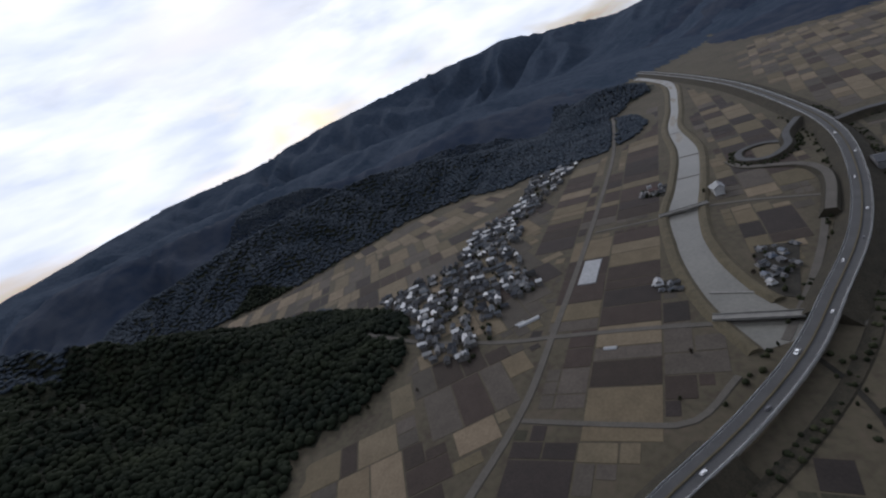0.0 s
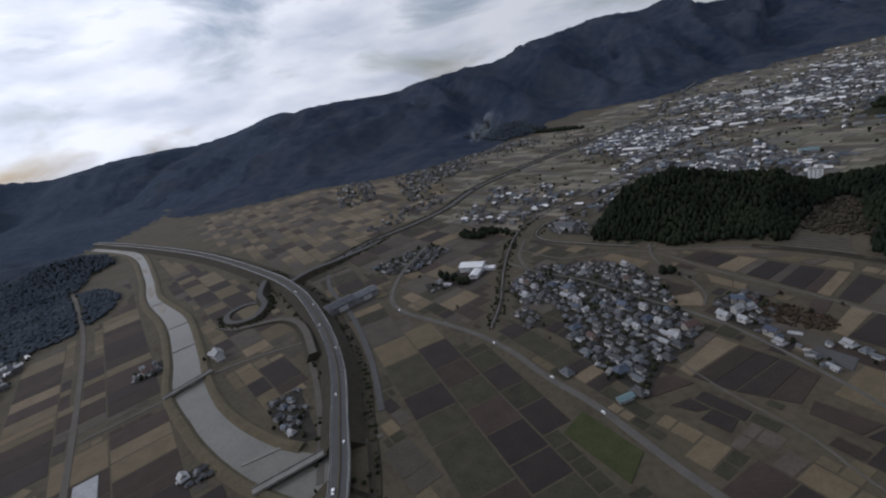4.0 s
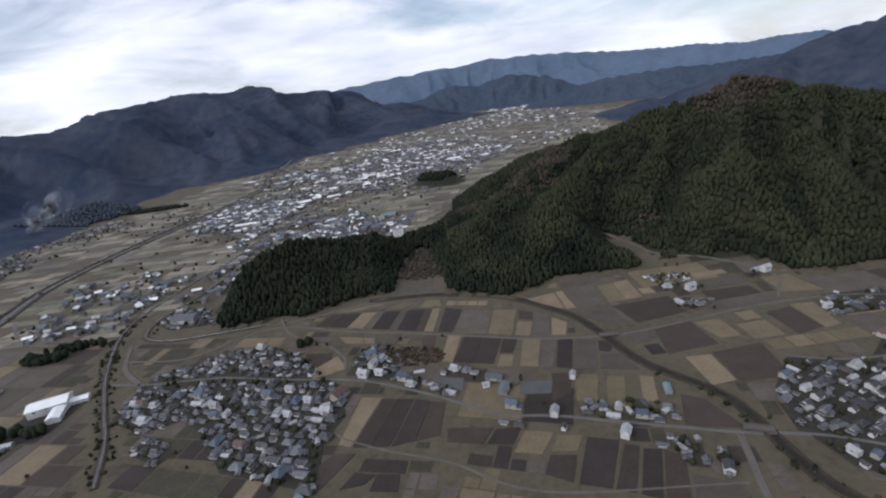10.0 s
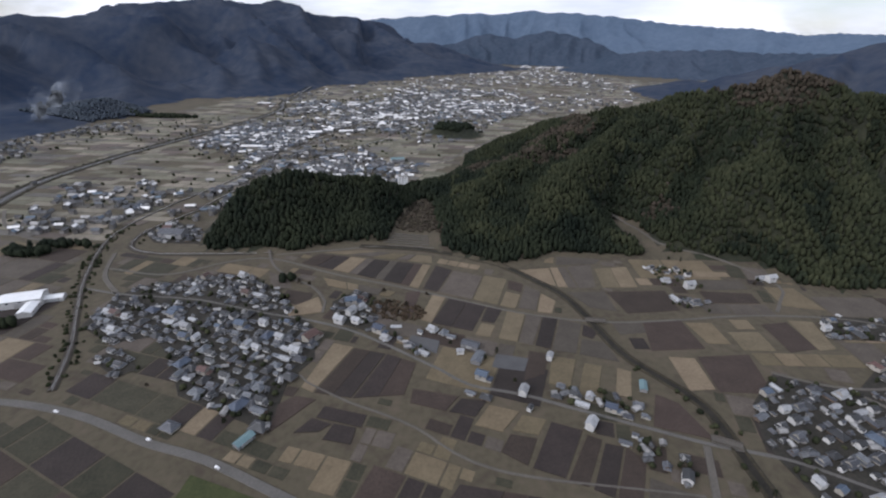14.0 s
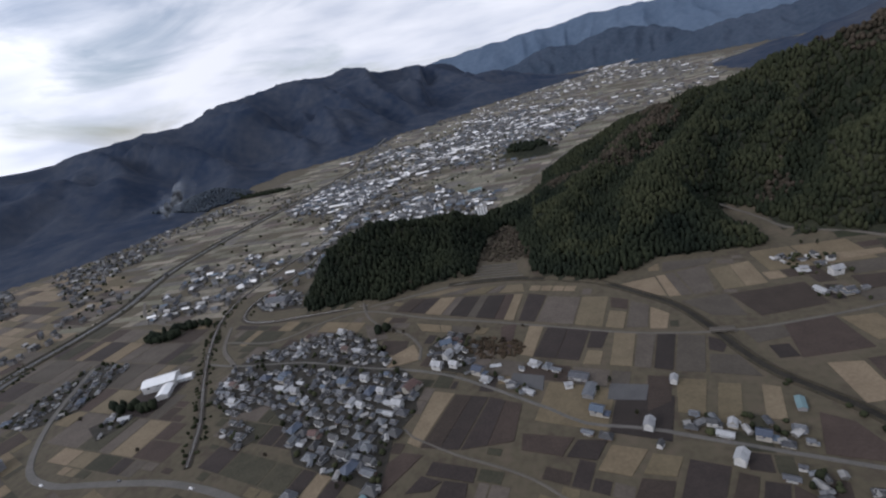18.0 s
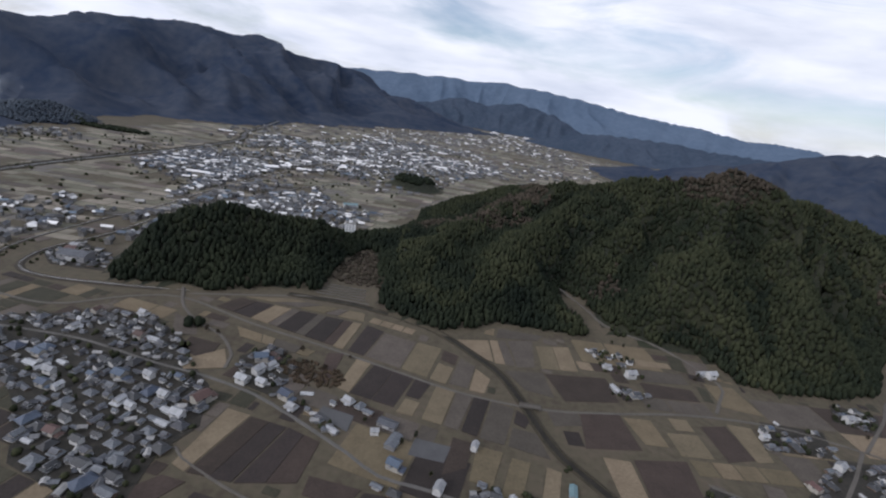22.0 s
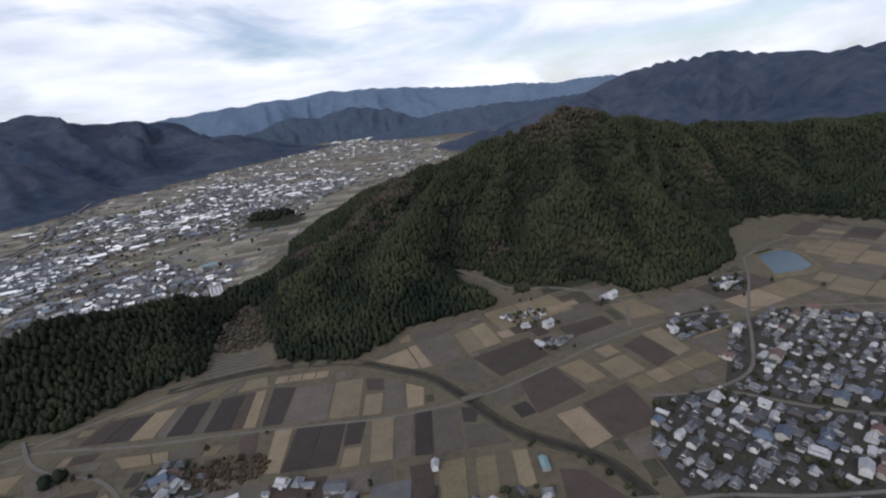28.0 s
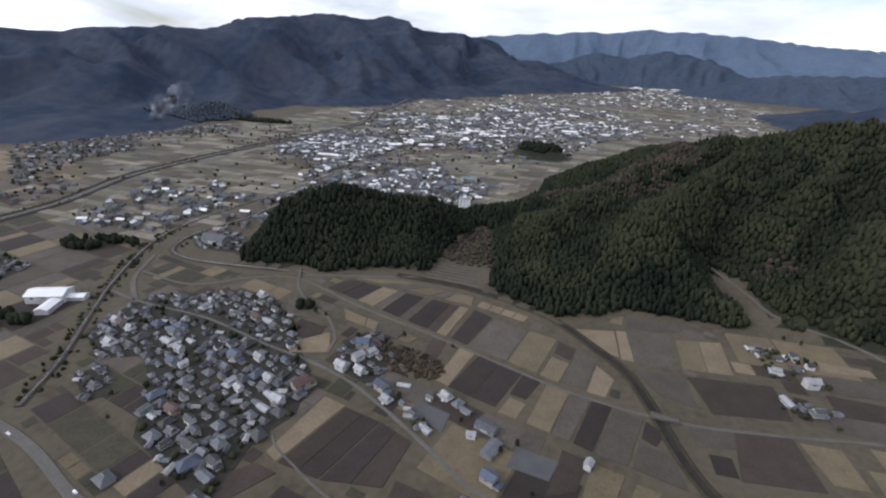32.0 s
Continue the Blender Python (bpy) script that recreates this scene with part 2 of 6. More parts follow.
ROOFS = {
    "grey": surface("grey_roof_tile", (0.046, 0.049, 0.058), (0.10, 0.105, 0.118), 4, 0.5, 0.55, 0.3, stripes=0.35, stripe_dark=0.7, per_object=0.5),
    "dark": surface("dark_roof_tile", (0.0229, 0.0246, 0.0264), (0.0475, 0.0475, 0.051), 4, 0.5, 0.5, 0.3, stripes=0.35, stripe_dark=0.7, per_object=0.3),
    "pale": surface("pale_roof_sheet", (0.19, 0.195, 0.203), (0.31, 0.316, 0.325), 4, 0.6, 0.5, 0.2, stripes=0.5, stripe_dark=0.85, per_object=0.2),
    "blue": surface("blue_roof_tile", (0.037, 0.0484, 0.0748), (0.066, 0.0818, 0.1144), 4, 0.5, 0.5, 0.3, stripes=0.35, stripe_dark=0.75, per_object=0.25),
    "red": surface("brown_red_roof_tile", (0.055, 0.033, 0.029), (0.09, 0.055, 0.046), 4, 0.5, 0.6, 0.3, stripes=0.35, stripe_dark=0.75, per_object=0.25),
    "teal": surface("teal_roof_sheet", (0.083, 0.14, 0.155), (0.125, 0.186, 0.197), 4, 0.6, 0.5, 0.2, stripes=0.5, stripe_dark=0.85),
    "white": surface("white_roof_sheet", (0.548, 0.555, 0.562), (0.629, 0.636, 0.644), 6, 0.8, 0.5, 0.1, stripes=0.8, stripe_dark=0.9),
}
WALLS = {
    "cream": surface("cream_render", (0.19, 0.18, 0.158), (0.29, 0.275, 0.245), 3, 0.4, 0.9, 0.1, per_object=0.2),
    "white": surface("white_render", (0.30, 0.30, 0.295), (0.46, 0.46, 0.455), 3, 0.4, 0.9, 0.1, per_object=0.1),
    "wood": surface("dark_timber_wall", (0.059, 0.044, 0.033), (0.111, 0.085, 0.063), 2, 0.3, 0.85, 0.3, per_object=0.25),
    "grey": surface("grey_siding", (0.12, 0.12, 0.124), (0.19, 0.19, 0.195), 3, 0.4, 0.8, 0.1, per_object=0.2),
}
M_GLASS = surface("window_glass", (0.03, 0.035, 0.045), (0.05, 0.055, 0.065), 2, 0.5, 0.1, 0.0, spec=0.6)
M_RIDGE = surface("ridge_tile", (0.10, 0.10, 0.11), (0.2, 0.2, 0.21), 2, 0.3, 0.6, 0.3)
M_CARS = [surface("white_car_paint", (0.72, 0.72, 0.73), (0.8, 0.8, 0.8), 2, 0.5, 0.3, 0.0, spec=0.6),
          surface("dark_car_paint", (0.05, 0.05, 0.06), (0.08, 0.08, 0.09), 2, 0.5, 0.3, 0.0, spec=0.6)]
M_RUBBER = surface("rubber", (0.02, 0.02, 0.02), (0.03, 0.03, 0.03), 1, 0.2, 0.9, 0.1)


# ---- mesh helpers ----
def part(name, bm, material, parent=None, label=""):
    me = bpy.data.meshes.new(name)
    bm.to_mesh(me)
    bm.free()
    me.materials.append(material)
    ob = new(name, me)
    if parent:
        ob.parent = parent
    if label:
        ob["label"] = label
    return ob


def tri_mesh(name, verts, tris, material, parent=None):
    """A mesh from numpy arrays of vertices and triangles."""
    me = bpy.data.meshes.new(name)
    me.vertices.add(len(verts))
    me.vertices.foreach_set("co", np.ascontiguousarray(verts, dtype=np.float32).ravel())
    me.loops.add(len(tris) * 3)
    me.loops.foreach_set("vertex_index", np.ascontiguousarray(tris, dtype=np.int32).ravel())
    me.polygons.add(len(tris))
    me.polygons.foreach_set("loop_start", np.arange(0, len(tris) * 3, 3, dtype=np.int32))
    me.polygons.foreach_set("use_smooth", np.zeros(len(tris), bool))
    me.materials.append(material)
    me.update(calc_edges=True)
    ob = new(name, me)
    if parent:
        ob.parent = parent
    return ob


def box(bm, x0, x1, y0, y1, z0, z1):
    v = [bm.verts.new(p) for p in ((x0, y0, z0), (x1, y0, z0), (x1, y1, z0), (x0, y1, z0), (x0, y0, z1), (x1, y0, z1), (x1, y1, z1), (x0, y1, z1))]
    for f in ((3, 2, 1, 0), (4, 5, 6, 7), (0, 1, 5, 4), (1, 2, 6, 5), (2, 3, 7, 6), (3, 0, 4, 7)):
        bm.faces.new([v[i] for i in f])


def smooth_line(pts, step=12.0):
    """A curve through the points, sampled evenly."""
    p = [Vector(q).to_3d() if len(q) == 2 else Vector(q) for q in pts]
    p = [p[0] * 2 - p[1]] + p + [p[-1] * 2 - p[-2]]
    out = []
    for i in range(1, len(p) - 2):
        n = max(1, int((p[i + 1] - p[i]).length / step))
        for k in range(n):
            t = k / n
            out.append(0.5 * ((2 * p[i]) + (p[i + 1] - p[i - 1]) * t + (2 * p[i - 1] - 5 * p[i] + 4 * p[i + 1] - p[i + 2]) * t * t
                              + (3 * p[i] - p[i - 1] - 3 * p[i + 1] + p[i + 2]) * t ** 3))
    out.append(p[-2])
    return out


def sweep(line, profile, closed=True):
    """A bmesh of a cross-section (offset to the right, height) drawn along a line."""
    bm = bmesh.new()
    rows = []
    for i, p in enumerate(line):
        d = (line[min(i + 1, len(line) - 1)] - line[max(i - 1, 0)])
        d.z = 0
        d.normalize()
        r = Vector((d.y, -d.x, 0))
        rows.append([bm.verts.new(p + r * a + Vector((0, 0, h))) for a, h in profile])
    n = len(profile)
    for a, b in zip(rows, rows[1:]):
        for k in range(n if closed else n - 1):
            bm.faces.new((a[k], a[(k + 1) % n], b[(k + 1) % n], b[k]))
    if closed:
        bm.faces.new(rows[0])
        bm.faces.new(list(reversed(rows[-1])))
    bmesh.ops.recalc_face_normals(bm, faces=bm.faces)
    return bm


def inside(x, y, poly):
    x, y = np.asarray(x, float), np.asarray(y, float)
    c = np.zeros(x.shape, bool)
    for (x1, y1), (x2, y2) in zip(poly, poly[1:] + poly[:1]):
        if y1 != y2:
            c ^= ((y1 > y) != (y2 > y)) & (x < (x2 - x1) * (y - y1) / (y2 - y1) + x1)
    return c


def away(x, y, line):
    """Distance to a line of points, and the share of the way along it."""
    x, y = np.asarray(x, float), np.asarray(y, float)
    best, where = np.full(x.shape, 1e9), np.zeros(x.shape)
    for i, (a, b) in enumerate(zip(line, line[1:])):
        dx, dy = b[0] - a[0], b[1] - a[1]
        s = np.clip(((x - a[0]) * dx + (y - a[1]) * dy) / (dx * dx + dy * dy), 0, 1)
        d = np.hypot(x - a[0] - s * dx, y - a[1] - s * dy)
        where = np.where(d < best, i + s, where)
        best = np.minimum(best, d)
    return best, where


def value_noise(x, y, seed=0):
    xi, yi = np.floor(x).astype(np.int64), np.floor(y).astype(np.int64)
    fx, fy = x - xi, y - yi
    fx, fy = fx * fx * (3 - 2 * fx), fy * fy * (3 - 2 * fy)

    def h(a, b):
        n = (a * 374761393 + b * 668265263 + seed * 1442695041) & 0x7FFFFFFF
        n = ((n ^ (n >> 13)) * 1274126177) & 0x7FFFFFFF
        return ((n ^ (n >> 16)) & 0xFFFF) / 65535.0
    return (h(xi, yi) * (1 - fx) + h(xi + 1, yi) * fx) * (1 - fy) + (h(xi, yi + 1) * (1 - fx) + h(xi + 1, yi + 1) * fx) * fy


def fbm(x, y, size, octaves=4, seed=0):
    s, a, t = 0, 1.0, 0
    for o in range(octaves):
        s = s + a * value_noise(x / size * 2 ** o, y / size * 2 ** o, seed + o)
        t += a
        a *= 0.5
    return s / t * 2 - 1


# ---- the land: crest lines (x, y, height), half width, gully strength, haze tint (0 none) ----
RIDGES = [
    # the long western range
    ([(-111, 2800, 0), (-441, 3081, 125), (-742, 3336, 250), (-881, 3426, 292), (-942, 3286, 296), (-1035, 3069, 294), (-1165, 2767, 350), (-1258, 2551, 342), (-1338, 2367, 346), (-1398, 2227, 324), (-1441, 2129, 308), (-1504, 1981, 300), (-1574, 1820, 246),
      (-1656, 1680, 256), (-1749, 1529, 234), (-1836, 1388, 218), (-1947, 1208, 228), (-2049, 1041, 240), (-2300, 900, 200)], 760, 0.5, 1),
    ([(-2200, 960, 230), (-2500, 810, 195), (-2800, 600, 190), (-3100, 60, 175), (-3300, -320, 235), (-3400, -650, 312), (-3400, -1200, 300), (-3000, -1930, 265)], 760, 0.42, 2),
    ([(-3200, -1500, 285), (-3000, -1930, 265), (-2700, -2390, 225), (-2200, -2850, 200), (-1900, -3000, 165), (-1250, -3150, 105), (-850, -3300, 160), (0, -3400, 230), (1200, -3200, 240)], 700, 0.4, 2),
    # spurs of the range towards the valley
    ([(-1800, 1560, 225), (-1500, 1150, 135), (-1330, 950, 40)], 420, 0.4, 1),
    ([(-2050, 1040, 228), (-1850, 750, 125), (-1650, 620, 30)], 400, 0.4, 1),
    ([(-2800, 600, 180), (-2500, 330, 100), (-2200, 150, 10)], 420, 0.4, 1),
    ([(-1340, 2370, 310), (-1120, 2050, 170), (-980, 1850, 60)], 330, 0.4, 1),
    ([(-1120, 2870, 290), (-880, 2560, 170), (-720, 2350, 50)], 330, 0.4, 1),
    ([(-1000, 1175, 42), (-1090, 1160, 25)], 105, 0.2, 1),
    ([(-1400, 600, 28), (-1470, 650, 55)], 90, 0.2, 1),
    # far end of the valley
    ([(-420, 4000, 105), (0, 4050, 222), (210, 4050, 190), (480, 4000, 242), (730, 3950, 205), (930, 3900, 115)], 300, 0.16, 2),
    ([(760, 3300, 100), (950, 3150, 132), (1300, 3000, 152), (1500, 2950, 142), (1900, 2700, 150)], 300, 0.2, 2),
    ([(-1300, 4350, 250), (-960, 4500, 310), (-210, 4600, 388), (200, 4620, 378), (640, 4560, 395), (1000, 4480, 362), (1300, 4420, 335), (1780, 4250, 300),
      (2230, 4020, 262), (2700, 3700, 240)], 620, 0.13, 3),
    # the mountains behind the wooded summit
    ([(1120, 1960, 120), (1250, 1830, 190), (1330, 1760, 232), (1435, 1668, 262), (1556, 1556, 258), (1660, 1443, 224), (1824, 1230, 208), (1911, 1090, 230), (2040, 830, 212),
      (2100, 300, 280), (2150, -500, 250), (1900, -1500, 240), (1500, -2600, 240)], 560, 0.4, 1),
    ([(1435, 1668, 240), (1230, 1430, 160), (1050, 1250, 60)], 330, 0.4, 1),
    ([(1824, 1230, 230), (1520, 1020, 170), (1300, 880, 90)], 360, 0.4, 1),
    # the wooded summit and its shoulders
    ([(-5, 905, 10), (38, 885, 30), (105, 865, 64), (190, 825, 96), (250, 770, 116), (320, 705, 145), (382, 659, 174), (430, 660, 160), (560, 680, 130), (720, 640, 108), (930, 590, 96),
      (1150, 520, 90), (1400, 400, 100)], 190, 0.42, 0),
    ([(250, 770, 112), (160, 640, 80), (95, 540, 52), (55, 470, 18)], 92, 0.3, 0),
    ([(190, 825, 88), (70, 690, 56), (10, 570, 40), (-14, 480, 14)], 76, 0.3, 0),
    ([(382, 659, 170), (338, 570, 122), (296, 500, 72), (272, 452, 28)], 95, 0.3, 0),
    ([(430, 655, 155), (412, 550, 98), (392, 455, 44), (380, 415, 18)], 85, 0.3, 0),
    ([(500, 670, 140), (505, 590, 84), (490, 520, 34)], 75, 0.25, 0),
    ([(320, 705, 140), (262, 640, 96), (222, 590, 52)], 75, 0.25, 0),
    ([(720, 640, 100), (640, 560, 50), (600, 540, 22)], 110, 0.2, 0),
    ([(930, 590, 100), (800, 420, 60), (690, 330, 20)], 150, 0.2, 0),
    # the knoll beside the fields
    ([(-285, 450, 24), (-256, 470, 54), (-222, 492, 64), (-196, 510, 60), (-170, 532, 46), (-135, 550, 44), (-108, 562, 40), (-86, 580, 16)], 68, 0.15, 0),
    ([(-222, 490, 54), (-210, 560, 38), (-190, 620, 10)], 75, 0.15, 0),
    ([(-94, 1063, 24), (-38, 1058, 26)], 38, 0.1, 0),
    # hills in the south-west
    ([(-928, -182, 12), (-977, -333, 38), (-956, -453, 66), (-896, -575, 92), (-796, -660, 94), (-676, -760, 92), (-560, -960, 60)], 195, 0.25, 0),
    ([(-1080, -150, 16), (-1237, -110, 34), (-1265, -50, 36)], 110, 0.2, 0),
    ([(-1150, -560, 70), (-1260, -450, 92), (-1400, -330, 62), (-1600, -250, 40)], 250, 0.3, 1),
    ([(-1260, -450, 88), (-1230, -760, 66), (-1100, -950, 100), (-950, -1130, 118), (-700, -1500, 120)], 260, 0.35, 1),
    ([(-1900, -150, 60), (-1750, -560, 90), (-1650, -1100, 105), (-1250, -1750, 110), (-700, -2100, 110)], 430, 0.35, 2),
    # the near southern hill
    ([(100, -1050, 200), (-120, -950, 178), (-250, -800, 138), (-310, -610, 74), (-318, -480, 44), (-285, -385, 22)], 120, 0.2, 0),
    ([(100, -1050, 200), (400, -900, 180), (900, -900, 200), (1500, -900, 230)], 330, 0.3, 0),
    ([(-250, -800, 138), (-130, -560, 66), (-120, -430, 22)], 130, 0.2, 0),
]


# the edge of the woods round the summit and the knoll
FOREST = [(-284, 411), (-242, 404), (-177, 423), (-143, 449), (-99, 454), (-98, 505), (-94, 555), (-80, 600), (-62, 590), (-54, 540), (-46, 500), (-36, 445), (-5, 426), (31, 414), (63, 429), (83, 448), (111, 447), (160, 446),
          (180, 454), (178, 484), (166, 515), (163, 544), (176, 566), (196, 545), (194, 500), (207, 463), (243, 451), (285, 458), (297, 433), (307, 403), (337, 396), (400, 404), (449, 421),
          (521, 497), (581, 521), (646, 499), (670, 436), (760, 380), (1300, 250), (1500, 500), (1300, 900), (300, 1010), (60, 985), (17, 947), (-30, 850), (-30, 770), (-60, 690), (-120, 640),
          (-200, 622), (-290, 560), (-320, 480)]


def land(x, y):
    """The land's height, and which haze tint its wood takes (0 none)."""
    x, y = np.asarray(x, float), np.asarray(y, float)
    deep = np.where(inside(x, y, FOREST), away(x, y, FOREST + FOREST[:1])[0], 0.0)
    rise = np.clip(deep / 34, 0, 1)
    rise = rise * rise * (3 - 2 * rise)
    z, cover = np.minimum(0.4 * deep, 13.0 + 0.02 * deep), np.zeros(x.shape, int)
    for k, (line, wide, gully, kind) in enumerate(RIDGES):
        d, where = away(x, y, line)
        near = d < wide * 1.3
        if not near.any():
            continue
        h = np.interp(where, range(len(line)), [p[2] for p in line])
        s = d / wide
        run = np.concatenate([[0], np.cumsum([math.hypot(b[0] - a[0], b[1] - a[1]) for a, b in zip(line, line[1:])])])
        along = np.interp(where, range(len(line)), run) + 0.3 * wide * fbm(x, y, wide * 0.7, 2, 91 + k)
        n = (0.62 * (2 * value_noise(along / (0.34 * wide), s * 0.6 + k, 11 + k) - 1) + 0.3 * (2 * value_noise(along / (0.14 * wide), s * 1.4 + k, 31 + k) - 1)
             + 0.3 * fbm(x, y, wide * 0.3, 3, 51 + k))
        ridged = 1 - 2.2 * np.abs(n)
        s = s - gully * (ridged - 0.45) * np.clip(4 * s * (1 - s), 0, 1)
        s = np.clip(s, 0, 1)
        q = h * (1 - s) ** 1.12 * (1 + (0.05 if wide < 500 else 0.10) * fbm(x, y, 170 if wide < 500 else 330, 3, 40 + k))
        if kind == 0 and line[0][1] > 300 and wide > 40:
            q = q * rise * (1 + 0.22 * (0.5 - np.abs(fbm(x, y, 120, 2, 63)) * 2.2) * np.clip(4 * s * (1 - s), 0, 1))
        cover = np.where(q > z, kind, cover)
        z = np.maximum(z, q)
    return z, cover


def height(x, y):
    return land(x, y)[0]


def inside1(x, y, poly):
    c = False
    x1, y1 = poly[-1]
    for x2, y2 in poly:
        if (y1 > y) != (y2 > y) and x < (x2 - x1) * (y - y1) / (y2 - y1) + x1:
            c = not c
        x1, y1 = x2, y2
    return c


def away1(x, y, line):
    best = 1e18
    for a, b in zip(line, line[1:]):
        dx, dy = b[0] - a[0], b[1] - a[1]
        s = ((x - a[0]) * dx + (y - a[1]) * dy) / (dx * dx + dy * dy)
        s = 0.0 if s < 0 else 1.0 if s > 1 else s
        ex, ey = x - a[0] - s * dx, y - a[1] - s * dy
        d = ex * ex + ey * ey
        if d < best:
            best = d
    return math.sqrt(best)


def axis(lo, hi, fine, ratio=1.07, cap=31.0):
    a = list(np.arange(lo, hi + 1, fine))
    for sign in (1, -1):
        p, s = (hi if sign > 0 else lo), fine
        out = []
        while abs(p) < 5600:
            s = min(s * ratio, cap)
            p += sign * s
            out.append(p)
        a = a + out if sign > 0 else out[::-1] + a
    return np.array(a)


gx, gy = axis(-1000, 1200, 15), axis(-900, 1150, 15)
GX, GY = np.meshgrid(gx, gy)
GZ, GC = land(GX, GY)
nx, ny = len(gx), len(gy)
idx = np.arange(nx * ny).reshape(ny, nx)
quads = np.stack([idx[:-1, :-1], idx[:-1, 1:], idx[1:, 1:], idx[1:, :-1]], -1).reshape(-1, 4)


def height1(x, y):
    """The land's height at one place, from the ground's own grid."""
    i, j = int(np.searchsorted(gx, x)) - 1, int(np.searchsorted(gy, y)) - 1
    u, v = (x - gx[i]) / (gx[i + 1] - gx[i]), (y - gy[j]) / (gy[j + 1] - gy[j])
    return float((GZ[j, i] * (1 - u) + GZ[j, i + 1] * u) * (1 - v) + (GZ[j + 1, i] * (1 - u) + GZ[j + 1, i + 1] * u) * v)


def grid_height(x, y):
    """The same for arrays of places."""
    i, j = np.clip(np.searchsorted(gx, x) - 1, 0, nx - 2), np.clip(np.searchsorted(gy, y) - 1, 0, ny - 2)
    u, v = (x - gx[i]) / (gx[i + 1] - gx[i]), (y - gy[j]) / (gy[j + 1] - gy[j])
    return (GZ[j, i] * (1 - u) + GZ[j, i + 1] * u) * (1 - v) + (GZ[j + 1, i] * (1 - u) + GZ[j + 1, i + 1] * u) * v


tris = np.concatenate([quads[:, [0, 1, 2]], quads[:, [0, 2, 3]]])
ground = tri_mesh("ground", np.stack([GX, GY, GZ], -1).reshape(-1, 3), tris, M_PLAIN)
# farther ranges use the slots with more haze in their colour
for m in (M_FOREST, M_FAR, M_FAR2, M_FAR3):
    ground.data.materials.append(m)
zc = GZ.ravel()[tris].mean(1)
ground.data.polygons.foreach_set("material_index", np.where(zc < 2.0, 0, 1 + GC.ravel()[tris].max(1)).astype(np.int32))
ground.data.polygons.foreach_set("use_smooth", np.ones(len(tris), bool))
tagged(ground, "dry winter valley floor rising into wooded mountains", "ground", kind="structure")

# ---- roads, river and stream lines ----
EXPRESSWAY = [(-60, -140), (-100, -98), (-136, -63), (-172, -26), (-217, 12), (-265, 42), (-341, 85), (-440, 122), (-560, 150), (-695, 156), (-936, 144), (-1200, 105), (-1500, 45), (-1850, -40)]
RIVER = [(-1880, -70, 20), (-1500, 20, 20), (-1225, 70, 18), (-960, 48, 15), (-805, 25, 17), (-662, 24, 26), (-535, 4, 27), (-465, -11, 30), (-397, -16, 24), (-343, -14, 26),
         (-290, -5, 30), (-262, 5, 34), (-238, 12, 32)]
DITCH = [(-234, 14), (-206, 24), (-165, 28), (-120, 18), (-40, 0), (60, -60), (200, -160), (420, -280)]
STREAM = [(-124, 440), (-58, 439), (-5, 425), (30, 409), (57, 385), (81, 359), (96, 324), (106, 294), (117, 272), (135, 251), (149, 232), (154, 208), (156, 186), (162, 157), (186, 132), (220, 122), (270, 105), (340, 60), (420, 0)]
